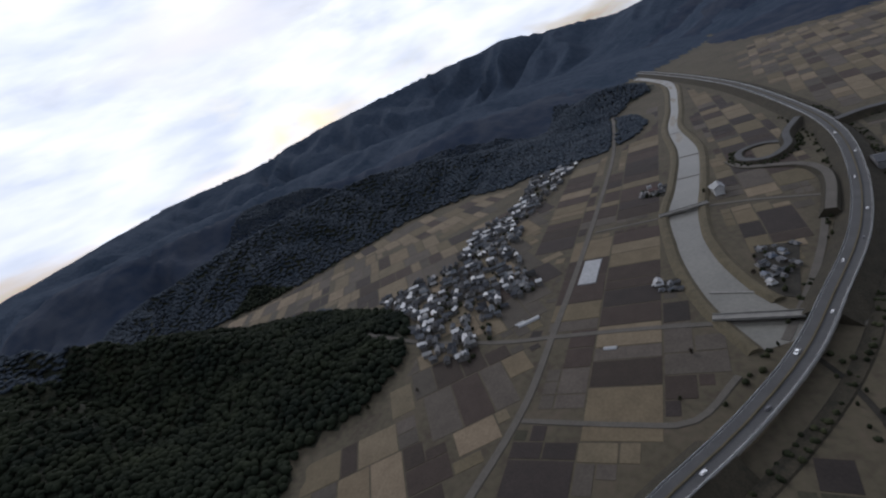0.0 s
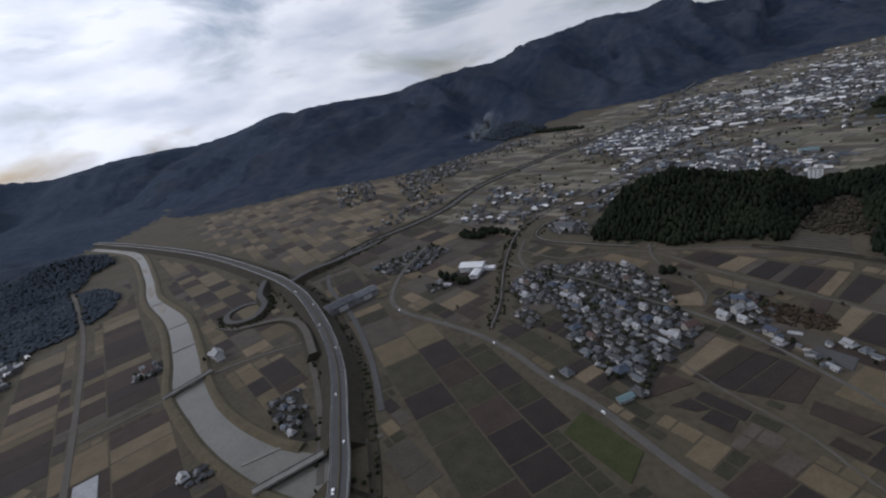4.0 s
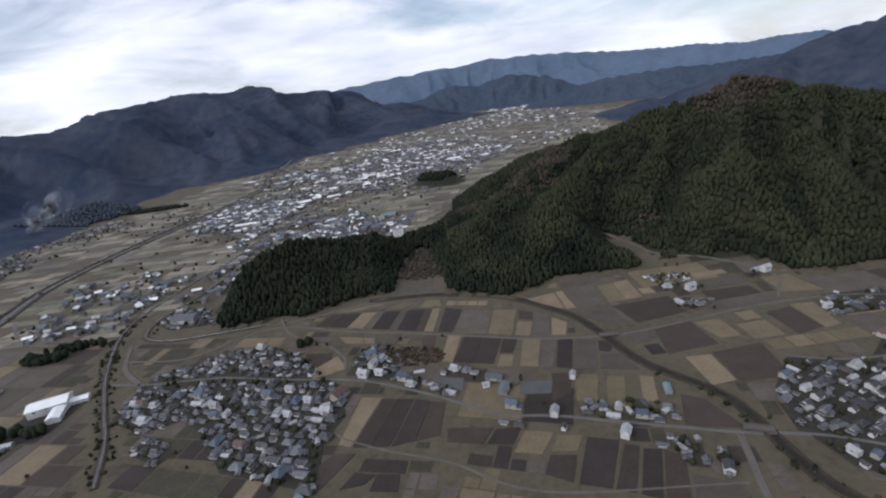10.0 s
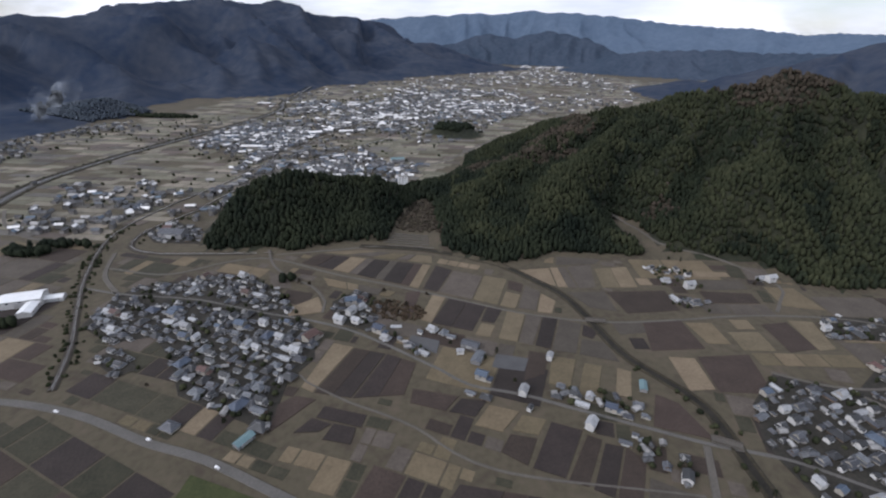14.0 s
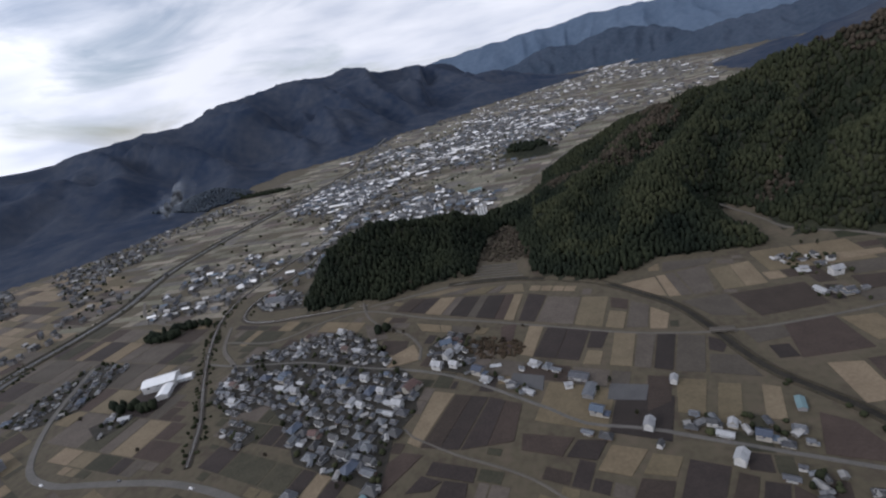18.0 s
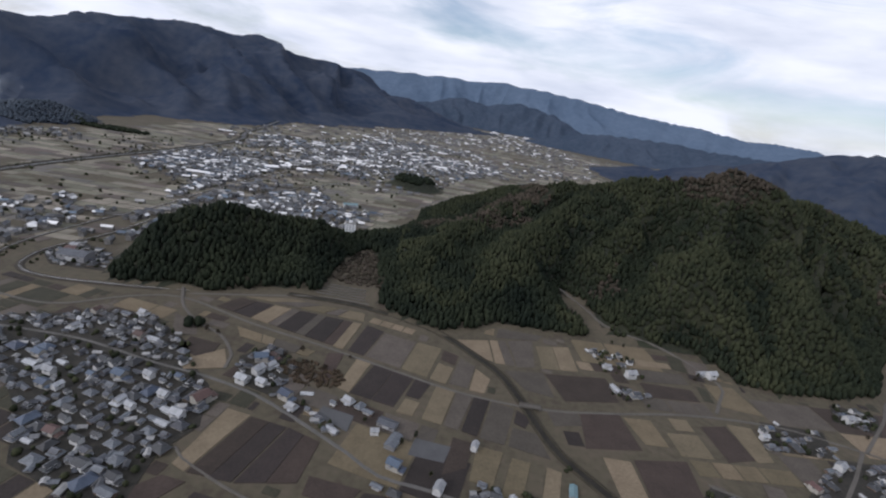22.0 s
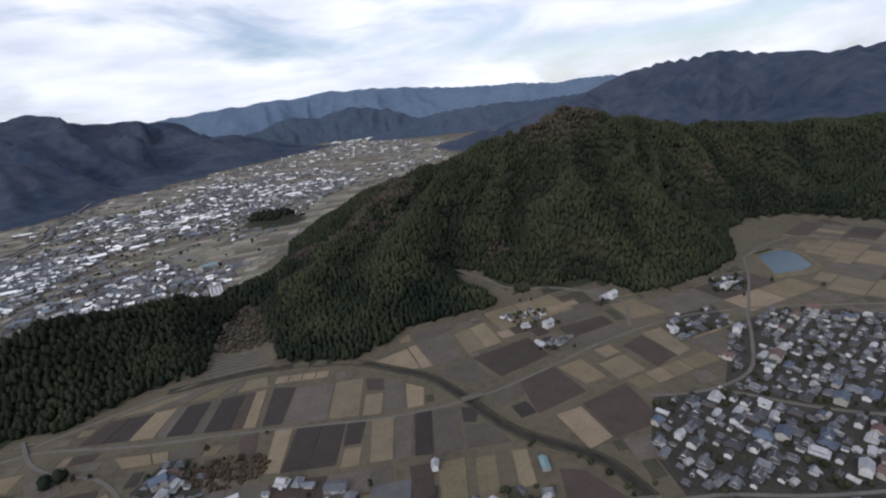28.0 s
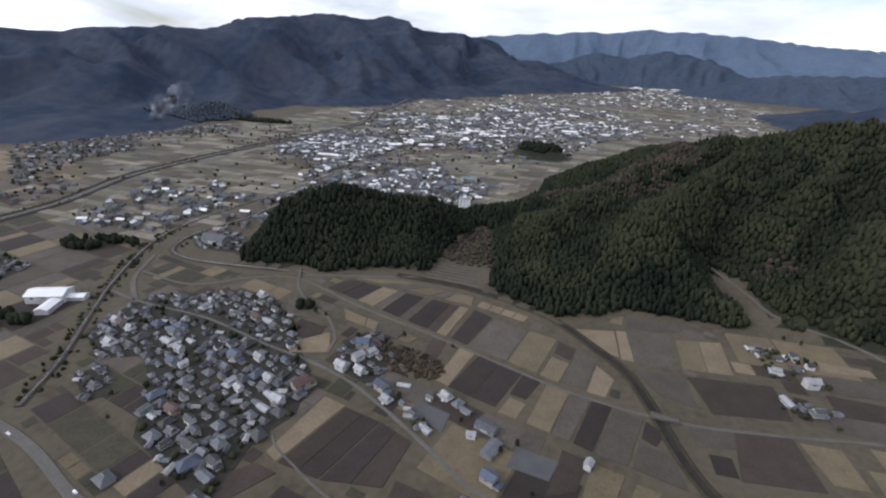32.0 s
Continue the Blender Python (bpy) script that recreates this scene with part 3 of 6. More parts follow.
ROADS = {
    "greenhouse_road": ([(-1050, -62), (-944, -62), (-765, -70), (-593, -89), (-399, -115), (-285, -133), (-199, -149), (-90, -190)], 7, M_LANE),
    "river_crossing_road": ([(-330, -330), (-291, -189), (-283, -131), (-276, -75), (-267, -21), (-258, 24), (-240, 60)], 6, M_LANE),
    "bank_road": ([(-197, -146), (-186, -81), (-185, -47), (-215, -20)], 5, M_LANE),
    "weir_road": ([(-467, -100), (-460, -25), (-463, 3), (-449, 47), (-420, 100)], 5, M_LANE),
    "county_road": ([(-500, 330), (-470, 270), (-441, 228), (-406, 195), (-368, 184), (-327, 186), (-273, 188), (-225, 182), (-176, 168), (-136, 160), (-80, 141), (-44, 130), (40, 100), (160, 60), (330, 10)], 6.4, M_ROAD),
    "station_road": ([(-308, 317), (-343, 347), (-368, 392)], 5, M_LANE),
    "track_road": ([(-590, 489), (-543, 445), (-481, 415), (-440, 420)], 5, M_LANE),
    "field_road": ([(-350, 360), (-287, 355), (-245, 386), (-204, 399), (-130, 374), (-65, 357), (-5, 339), (50, 324), (110, 320), (165, 329), (230, 343), (298, 347), (343, 338), (387, 322), (436, 297), (521, 253), (640, 200)], 2.8, M_LANE),
    "village_road": ([(-340, 322), (-298, 316), (-233, 315), (-170, 302), (-129, 296), (-92, 286), (-57, 269), (-18, 247), (3, 234), (36, 229), (68, 220), (107, 209), (140, 200), (182, 192), (230, 171), (300, 150), (420, 120)], 2.8, M_ROAD),
    "farm_road": ([(-112, 232), (-104, 225), (-73, 211), (-46, 202), (-27, 194), (20, 170), (124, 165)], 1.6, M_LANE),
    "south_road": ([(138, 198), (132, 175), (126, 150), (122, 115), (118, 60), (130, 0)], 5, M_LANE),
    "forest_road": ([(167, 563), (185, 545), (196, 510), (203, 484), (222, 466), (260, 446), (285, 400), (270, 370), (258, 352)], 3.2, M_LANE),
    "foot_road": ([(-214, 415), (-197, 386), (-170, 362), (-145, 349), (-125, 325), (-122, 308)], 2.8, M_LANE),
    "pond_road": ([(364, 331), (420, 380), (470, 425), (560, 440), (600, 380), (585, 300)], 3, M_LANE),
    "village_lane": ([(211, 268), (245, 258), (285, 262), (320, 290), (360, 330)], 3.2, M_LANE),
    "east_lane": ([(257, 250), (290, 215), (330, 190), (420, 170)], 4, M_LANE),
    "valley_highway": ([(-600, 180), (-612, 240), (-622, 320), (-612, 400), (-615, 480), (-650, 600), (-650, 740), (-640, 830), (-625, 930), (-598, 1090), (-590, 1330), (-650, 1520), (-700, 1900)], 12, M_ASPHALT),
    "town_street": ([(-600, 700), (-400, 690), (-200, 760), (-80, 800), (20, 1010), (200, 1300)], 7, M_LANE),
}
RAILWAY = [(-262, 200), (-285, 241), (-315, 281), (-351, 331), (-383, 386), (-400, 427), (-406, 470), (-398, 552), (-380, 640), (-372, 760), (-340, 1000), (-240, 1300)]
BRANCH = [(-206, 413), (-268, 402), (-329, 396), (-362, 408), (-374, 440), (-371, 465), (-357, 520), (-348, 613), (-320, 717), (-283, 837), (-200, 1000)]
FOOT_TRACK = [(-206, 408), (-148, 427), (-93, 445), (-45, 445)]

# ---- road ribbons ----
for name, (pts, wide, mat) in ROADS.items():
    wide *= 0.75
    line = smooth_line(pts, 9)
    for p in line:
        p.z = height1(p.x, p.y)
    for p, a, b in zip(line[1:-1], [q.z for q in line], [q.z for q in line[2:]]):
        p.z = max(p.z, (a + b) / 2)
    h = 0.54 if wide > 5 else 0.5
    road = part(name, sweep(line, [(-wide / 2 - 0.6, -0.6), (-wide / 2, h), (wide / 2, h), (wide / 2 + 0.6, -0.6)]), mat)
    tagged(road, "grey asphalt road across the valley floor" if mat is M_ASPHALT else "pale worn farm road between dry fields", "road", kind="structure")
    if wide >= 8:
        part("centre_line", sweep(line, [(-0.08, h + 0.006), (0.08, h + 0.006)], closed=False), M_PAINT, road, "white painted centre line")

# ---- railway and dark verges ----
def track(name, pts, verge, label):
    ln = smooth_line(pts, 9)
    ob = tagged(new(name), label, "railway", kind="structure")
    part("verge", sweep(ln, [(-verge, -0.3), (-verge + 2, 0.35), (verge - 2, 0.35), (verge, -0.3)]), M_SCRUB, ob)
    part("ballast", sweep(ln, [(-2.2, 0.3), (-1.5, 0.9), (1.5, 0.9), (2.2, 0.3)]), M_BALLAST, ob, "grey-brown ballast bed")
    for e in (-0.55, 0.55):
        part("rail", sweep(ln, [(e - 0.04, 0.9), (e - 0.04, 1.05), (e + 0.04, 1.05), (e + 0.04, 0.9)]), M_STEEL, ob)


track("railway", RAILWAY, 4.2, "single railway track between dark overgrown verges")
track("railway", BRANCH, 4.5, "curved railway track round the wooded knoll")
tagged(part("foot_track", sweep(smooth_line(FOOT_TRACK, 9), [(-1.8, -0.3), (-1.3, 0.3), (1.3, 0.3), (1.8, -0.3)]), M_LANE), "pale track along the foot of the woods", "road", kind="structure")
ln = smooth_line(ROADS["valley_highway"][0], 14)
for e in (-9, 9):
    tagged(part("road_verge", sweep(ln, [(e - 4.5, -0.3), (e - 2, 1.6), (e + 2, 1.6), (e + 4.5, -0.3)]), M_SCRUB), "dark scrubby verge along the valley road", "verge", kind="structure")

# ---- expressway on its embankment ----
line = smooth_line(EXPRESSWAY, 14)
TOP = 8.0
express = new("expressway")
tagged(express, "four-lane asphalt expressway on a grassy embankment", "expressway", kind="structure")
over = [i for i, p in enumerate(line) if -255 < p.x < -150]
west, east = line[over[-1]:], line[:over[0] + 1]
for seg in (east, west):
    part("embankment", sweep(seg, [(-17, -0.3), (-6.6, TOP - 0.35), (6.6, TOP - 0.35), (17, -0.3)]), M_SCRUB, express, "steep embankment under dark dry scrub")
bridge = line[over[0] - 1:over[-1] + 2]
part("bridge_deck", sweep(bridge, [(-6.8, TOP - 1.6), (-6.8, TOP - 0.3), (6.8, TOP - 0.3), (6.8, TOP - 1.6)]), M_CONC, express, "concrete bridge deck over the river")
for p in bridge[1::3]:
    bm = bmesh.new()
    box(bm, p.x - 1.1, p.x + 1.1, p.y - 1.1, p.y + 1.1, -0.3, TOP - 1.5)
    part("bridge_pier", bm, M_CONC, express)
for s in (-1, 1):
    part("carriageway", sweep(line, [(s * 0.5, TOP - 0.4), (s * 0.5, TOP), (s * 6.0, TOP), (s * 6.0, TOP - 0.4)]), M_ASPHALT, express)
    for e in (5.4,):
        part("lane_line", sweep(line, [(s * e - 0.09, TOP + 0.006), (s * e + 0.09, TOP + 0.006)], closed=False), M_PAINT, express)
    part("guard_rail", sweep(line, [(s * 6.3 - 0.05, TOP - 0.38), (s * 6.3 - 0.05, TOP + 0.8), (s * 6.3 + 0.05, TOP + 0.8), (s * 6.3 + 0.05, TOP - 0.38)]), M_STEEL, express)
part("scrub_verge", sweep(line, [(16.0, -0.3), (17.2, 0.7), (24.0, 0.7), (25.2, -0.3)]), M_SCRUB, express, "belt of dark scrub below the embankment")
part("median", sweep(line, [(-0.5, TOP - 0.4), (-0.45, TOP + 0.8), (0.45, TOP + 0.8), (0.5, TOP - 0.4)]), M_LEVEE, express, "narrow grassy median")


def ramp(name, pts, wide, mat, label, bank=True):
    ln = smooth_line(pts, 9)
    ob = new(name)
    tagged(ob, label, "slip road", kind="structure")
    if bank:
        part("embankment", sweep(ln, [(-wide * 1.25 - 3, -14), (-wide / 2 - 0.6, -0.35), (wide / 2 + 0.6, -0.35), (wide * 1.25 + 3, -14)]), M_SCRUB, ob)
    part("roadway", sweep(ln, [(-wide / 2, -0.4), (-wide / 2, 0), (wide / 2, 0), (wide / 2, -0.4)]), mat, ob)
    return ob


ramp("slip_road", [(-590, 160, 8.2), (-600, 190, 7.5), (-600, 235, 5), (-603, 290, 1.6), (-610, 330, .6)], 9, M_ASPHALT, "asphalt slip road lined with dark scrub")
ramp("slip_road", [(-640, 142, 8.1), (-600, 118, 7), (-560, 108, 6), (-540, 84, 4.5), (-560, 64, 3.4), (-592, 70, 2.6), (-600, 96, 1.8), (-580, 118, 1.2)], 7, M_ASPHALT, "curved slip road of the interchange loop")
ramp("slip_road", [(-380, 82, 8.0), (-430, 100, 6.5), (-470, 108, 4.5), (-505, 100, 2.5), (-540, 62, 1.2), (-575, 52, .8)], 7, M_LANE, "pale slip road beside the expressway")
ramp("side_road", [(-240, 10, .5), (-290, 38, .5), (-350, 66, .5), (-420, 92, .5)], 5, M_LANE, "pale service road along the embankment", False)
ramp("side_road", [(-262, 75, .5), (-330, 112, .5), (-420, 150, .5), (-520, 180, .5), (-570, 205, .5)], 5, M_ASPHALT, "dark service road along the embankment", False)

# ---- river with levees, weirs and bridges ----
rl = smooth_line([(x, y, 0) for x, y, w in RIVER], 12)
rw = np.interp([away([p.x], [p.y], [(a, b) for a, b, c in RIVER])[1][0] for p in rl], range(len(RIVER)), [c for a, b, c in RIVER])
bm = bmesh.new()
rows = []
side = {-1: [], 1: []}
for i, p in enumerate(rl):
    d = (rl[min(i + 1, len(rl) - 1)] - rl[max(i - 1, 0)]).normalized()
    r = Vector((d.y, -d.x, 0))
    rows.append([bm.verts.new(p + r * s * rw[i] / 2 + Vector((0, 0, 0.25))) for s in (-1, 1)])
    for s in (-1, 1):
        side[s].append(p + r * s * (rw[i] / 2 + 3.5))
for a, b in zip(rows, rows[1:]):
    bm.faces.new((a[0], a[1], b[1], b[0]))
river = tagged(part("river", bm, M_WATER), "shallow grey-green river between grassed levees", "river", kind="structure")
for s in (-1, 1):
    seg = [[]]
    for p in side[s]:
        if away1(p.x, p.y, EXPRESSWAY) < 24:
            if seg[-1]:
                seg.append([])
        else:
            seg[-1].append(p)
    for q in seg:
        if len(q) > 2:
            tagged(part("levee", sweep(q, [(-5.5, -0.3), (-1.8, 2.6), (1.8, 2.6), (6, -0.3)]), M_LEVEE), "dry grass levee along the river", "levee", kind="structure")
for x, y, a in ((-462, -12, 80), (-560, 8, 82), (-640, 22, 80), (-770, 26, 78), (-300, -4, 70)):
    bm = bmesh.new()
    box(bm, -14, 14, -1.2, 1.2, 0, 0.75)
    ob = part("weir", bm, M_CONC)
    ob.matrix_basis = pose(x, y, 0, 0, 0, a)
    tagged(ob, "low concrete weir across the river", "weir", kind="structure")
for k in range(22):
    t = random.random() * 0.75
    p = rl[int(t * (len(rl) - 1))]
    bm = bmesh.new()
    n = 9
    top = [bm.verts.new((math.cos(a * 6.2832 / n) * random.uniform(8, 16), math.sin(a * 6.2832 / n) * random.uniform(2, 4), 0.4 + k * 0.01)) for a in range(n)]
    low = [bm.verts.new((v.co.x * 1.15, v.co.y * 1.3, 0.1)) for v in top]
    bm.faces.new(top)
    for a in range(n):
        bm.faces.new((low[a], low[(a + 1) % n], top[(a + 1) % n], top[a]))
    bmesh.ops.recalc_face_normals(bm, faces=bm.faces)
    q = rl[min(int(t * (len(rl) - 1)) + 1, len(rl) - 1)] - p
    ob = part("gravel_bar", bm, M_GRAVEL)
    ob.matrix_basis = pose(p.x + random.uniform(-5, 5), p.y + random.uniform(-5, 5), 0, 0, 0, math.degrees(math.atan2(q.y, q.x)))
    tagged(ob, "pale gravel bar in the shallow river", "gravel bar", group="gravel bars in the river")


def road_bridge(a, b, wide, label):
    ob = new("road_bridge")
    tagged(ob, label, "bridge")
    va, vb = Vector((*a, 3.0)), Vector((*b, 3.0))
    ln = [va.lerp(vb, t / 6) for t in range(7)]
    part("deck", sweep(ln, [(-wide / 2, -0.5), (-wide / 2, 0.2), (wide / 2, 0.2), (wide / 2, -0.5)]), M_CONC, ob)
    for s in (-1, 1):
        e = s * (wide / 2 - 0.15)
        part("parapet", sweep(ln, [(e - 0.15, 0.2), (e - 0.15, 1.1), (e + 0.15, 1.1), (e + 0.15, 0.2)]), M_CONC, ob)
    for t in (1, 3, 5):
        bm = bmesh.new()
        box(bm, ln[t].x - 0.7, ln[t].x + 0.7, ln[t].y - 0.7, ln[t].y + 0.7, -0.2, 2.6)
        part("pier", bm, M_CONC, ob)
    return ob


road_bridge((-459, -34), (-464, 12), 6, "narrow concrete bridge over the river weir")
road_bridge((-270, -22), (-259, 26), 6.5, "concrete road bridge over the wide river")
tagged(part("ditch", sweep(smooth_line(DITCH, 10), [(-1.6, 0.2), (1.6, 0.2)], closed=False), M_STREAM), "narrow dark ditch among dry scrub", "ditch", kind="structure")
ln = smooth_line(STREAM, 8)
tagged(part("stream", sweep(ln, [(-2.1, 0.2), (2.1, 0.2)], closed=False), M_STREAM), "narrow dark stream in a cut channel", "stream", kind="structure")
for s in (-1, 1):
    tagged(part("stream_bank", sweep(ln, [(s * 1.9, -0.2), (s * 2.8, 0.9), (s * 3.4, 0.9), (s * 5.0, -0.2)]), M_SCRUB), "overgrown bank of the narrow stream", "bank", kind="structure")
for x, y, a, w in ((101, 320, 0, 5), (150, 201, -18, 5)):
    bm = bmesh.new()
    box(bm, -8, 8, -w / 2, w / 2, 0.9, 1.5)
    for s in (-1, 1):
        box(bm, -8, 8, s * (w / 2 - 0.15) - 0.15, s * (w / 2 - 0.15) + 0.15, 1.5, 2.3)
    for e in (-8, 6.4):
        box(bm, e, e + 1.6, -w / 2, w / 2, -0.2, 0.95)
    ob = part("stream_bridge", bm, M_LANE)
    ob.matrix_basis = pose(x, y, 0, 0, 0, a)
    tagged(ob, "small concrete bridge over the stream", "bridge")

# ---- pond ----
bm = bmesh.new()
pond = [(474, 419), (500, 421), (514, 414), (511, 397), (492, 367), (470, 363), (441, 369), (456, 393)]
bm.faces.new([bm.verts.new((x, y, 0.9)) for x, y in pond])
bmesh.ops.recalc_face_normals(bm, faces=bm.faces)
for f in bm.faces:
    if f.normal.z < 0:
        f.normal_flip()
tagged(part("pond", bm, M_POND), "blue-grey irrigation pond held by earth banks", "pond", kind="structure")
ring = [Vector((x, y, 0)) for x, y in pond + pond[:2]]
tagged(part("pond_bank", sweep(ring, [(-7, -0.3), (-2, 2.2), (1, 2.2), (3, 0.4)]), M_LEVEE), "dry grass bank round the pond", "bank", kind="structure")

# ---- fields ----
FIELD_MATS = {"t": M_TAN, "o": M_OCHRE, "s": M_SOIL, "d": M_DARK, "g": M_GREY, "v": M_GREEN, "f": M_FALLOW}
unit = {}
for key, mat in FIELD_MATS.items():
    bm = bmesh.new()
    lo = [bm.verts.new((x, y, -0.4)) for x, y in ((-.5, -.5), (.5, -.5), (.5, .5), (-.5, .5))]
    hi = [bm.verts.new((x * 0.985, y * 0.985, 0.16)) for x, y in ((-.5, -.5), (.5, -.5), (.5, .5), (-.5, .5))]
    bm.faces.new(hi)
    for i in range(4):
        bm.faces.new((lo[i], lo[(i + 1) % 4], hi[(i + 1) % 4], hi[i]))
    me = bpy.data.meshes.new("field")
    bm.to_mesh(me)
    bm.free()
    me.materials.append(mat)
    unit[key] = me
road_lines = [(pts, w * 0.75) for pts, w, m in ROADS.values()] + [(RAILWAY, 14), (BRANCH, 8), (FOOT_TRACK, 4)]
taken = []


def clear(x, y, r, roads=True, fields=True):
    if height1(x, y) > 1.2:
        return False
    if roads:
        for pts, w in road_lines:
            if away1(x, y, pts) < w / 2 + r:
                return False
    if away1(x, y, EXPRESSWAY) < 24 + r or away1(x, y, RIVER) < 22 + r or away1(x, y, DITCH) < 5 + r or away1(x, y, STREAM) < 8 + r:
        return False
    if inside1(x, y, pond) or away1(x, y, pond) < 8 + r:
        return False
    if fields and taken and any(inside1(x, y, q) for q in taken):
        return False
    return True


def block(parent, a, b, c, d, codes, gap=0.7):
    """Fields side by side in the four-cornered block a-b (near edge), d-c (far edge). Codes: colour and share of the width, as 't3d2'."""
    shares = [(codes[i], float(codes[i + 1])) for i in range(0, len(codes), 2)]
    total = sum(s for k, s in shares)
    A, B, C, D = (Vector((*p, 0)) for p in (a, b, c, d))
    taken.append([a, b, c, d])
    u = 0.0
    for code, s in shares:
        u0, u1 = u / total, (u + s) / total
        u += s
        q = [A.lerp(B, u0), A.lerp(B, u1), D.lerp(C, u1), D.lerp(C, u0)]
        mid = sum(q, Vector()) / 4
        bm = bmesh.new()
        long = (q[3] - q[0])
        ang = math.atan2(long.y, long.x)
        inv = Matrix.Rotation(-ang, 4, "Z")
        size = max((q[1] - q[0]).length, 1)
        hi = []
        for p in q:
            e = p - mid
            hi.append(bm.verts.new(inv @ (e * (1 - gap / max(e.length, 1))) + Vector((0, 0, 0.18 + len(taken) * 0.004))))
        lo = [bm.verts.new((v.co.x * 1.01, v.co.y * 1.01, -0.4)) for v in hi]
        bm.faces.new(hi)
        for i in range(4):
            bm.faces.new((lo[i], lo[(i + 1) % 4], hi[(i + 1) % 4], hi[i]))
        bmesh.ops.recalc_face_normals(bm, faces=bm.faces)
        ob = part("field", bm, FIELD_MATS[code], parent)
        ob.matrix_basis = Matrix.Translation(mid) @ Matrix.Rotation(ang, 4, "Z")


patches = {}


def patchwork(parent, poly, angle, wide, deep, mix, seed, limit=300, deep_cuts=3):
    """Fills a polygon with rows of rectangular fields that keep clear of roads and water; a field that meets one is halved."""
    rnd = random.Random(seed)
    c, s = math.cos(radians(angle)), math.sin(radians(angle))
    us = [x * c + y * s for x, y in poly]
    vs = [-x * s + y * c for x, y in poly]
    count = [0]
    joined = {}

    def covered(x, y):
        for px, py, ca, sa_, hu, hv in patches.get((int(x // 30), int(y // 30)), ()):
            ex, ey = x - px, y - py
            if abs(ex * ca + ey * sa_) < hu and abs(-ex * sa_ + ey * ca) < hv:
                return True
        return False

    def cell(u, v, du, dv, depth, key):
        mu, mv = u + du / 2, v + dv / 2
        x, y = mu * c - mv * s, mu * s + mv * c
        if not inside1(x, y, poly):
            return
        probe = [(i, j) for i in (.04, .5, .96) for j in (.04, .5, .96)]
        at = [((u + i * du) * c - (v + j * dv) * s, (u + i * du) * s + (v + j * dv) * c) for i, j in probe]
        if all(not covered(px, py) and clear(px, py, 1.0) for px, py in at):
            z = rnd.uniform(0, .08)
            if count[0] < limit:
                ob = new("field", unit[key])
                ob.parent = parent
                ob.matrix_basis = pose(x, y, z, 0, 0, angle) @ Matrix.Diagonal((du - 1.1, dv - 1.1, 1, 1))
            else:
                joined.setdefault(key, []).append(pose(x, y, z, 0, 0, angle) @ Matrix.Diagonal((du - 1.1, dv - 1.1, 1, 1)))
            count[0] += 1
            one = (x, y, c, s, du / 2, dv / 2)
            for a in range(int((x - du / 2 - dv / 2) // 30), int((x + du / 2 + dv / 2) // 30) + 1):
                for b in range(int((y - du / 2 - dv / 2) // 30), int((y + du / 2 + dv / 2) // 30) + 1):
                    patches.setdefault((a, b), []).append(one)
        elif depth:
            if du > dv:
                cell(u, v, du / 2, dv, depth - 1, key)
                cell(u + du / 2, v, du / 2, dv, depth - 1, key)
            else:
                cell(u, v, du, dv / 2, depth - 1, key)
                cell(u, v + dv / 2, du, dv / 2, depth - 1, key)
    v = min(vs)
    while v < max(vs):
        dv = deep * rnd.uniform(0.75, 1.3)
        u = min(us) - rnd.random() * wide
        while u < max(us):
            du = wide * rnd.choice((0.55, 0.8, 1.0, 1.0, 1.3, 1.7))
            cell(u, v, du, dv, deep_cuts, rnd.choice(mix))
            u += du
        v += dv
    for key, ms in joined.items():
        base = np.array([tuple(p.co) for p in unit[key].vertices])
        V, F = [], []
        for k, m in enumerate(ms):
            V.append(np.array([tuple(m @ Vector(p)) for p in base]))
            for f in unit[key].polygons:
                q = [i + k * len(base) for i in f.vertices]
                F += [(q[0], q[1], q[2]), (q[0], q[2], q[3])]
        ob = tri_mesh("field_rest", np.concatenate(V), np.array(F), FIELD_MATS[key], parent)
        ob["kind"] = "stuff"


def farmland(name):
    return tagged(new(name), "patchwork of dry winter fields with narrow bunds", "farmland", kind="structure")


central = farmland("farmland_central")
# fields that can be told apart beside the villages and the stream
block(central, (74, 412), (44, 404), (56, 382), (77, 376), "t1")
block(central, (90, 416), (75, 413), (78, 374), (96, 374), "g1t1")
block(central, (117, 425), (92, 417), (97, 373), (113, 377), "g1")
block(central, (152, 424), (119, 416), (119, 377), (152, 382), "t1t1")
block(central, (119, 371), (85, 366), (100, 341), (123, 337), "g1")
block(central, (175, 379), (120, 370), (130, 335), (177, 345), "s1")
block(central, (137, 324), (113, 319), (116, 303), (140, 309), "g1")
block(central, (171, 331), (139, 326), (134, 285), (176, 292), "s1")
block(central, (163, 280), (144, 280), (146, 244), (164, 247), "t1")
block(central, (205, 289), (165, 282), (165, 245), (200, 246), "s1")
block(central, (195, 329), (173, 327), (180, 299), (198, 300), "o1")
block(central, (227, 320), (202, 317), (203, 293), (228, 295), "t1")
block(central, (257, 337), (234, 331), (237, 294), (260, 301), "s1")
block(central, (279, 340), (259, 340), (260, 299), (274, 302), "t1")
block(central, (248, 423), (213, 422), (212, 409), (249, 414), "t1")
block(central, (254, 407), (211, 402), (209, 383), (254, 390), "g1")
block(central, (252, 382), (205, 381), (205, 360), (252, 365), "s1")
block(central, (296, 397), (269, 397), (269, 363), (302, 359), "o1")
block(central, (136, 447), (87, 448), (81, 419), (122, 426), "g1")
block(central, (-21, 397), (-38, 404), (-45, 356), (-31, 352), "d1")
block(central, (9, 387), (-20, 395), (-30, 352), (0, 343), "g1")
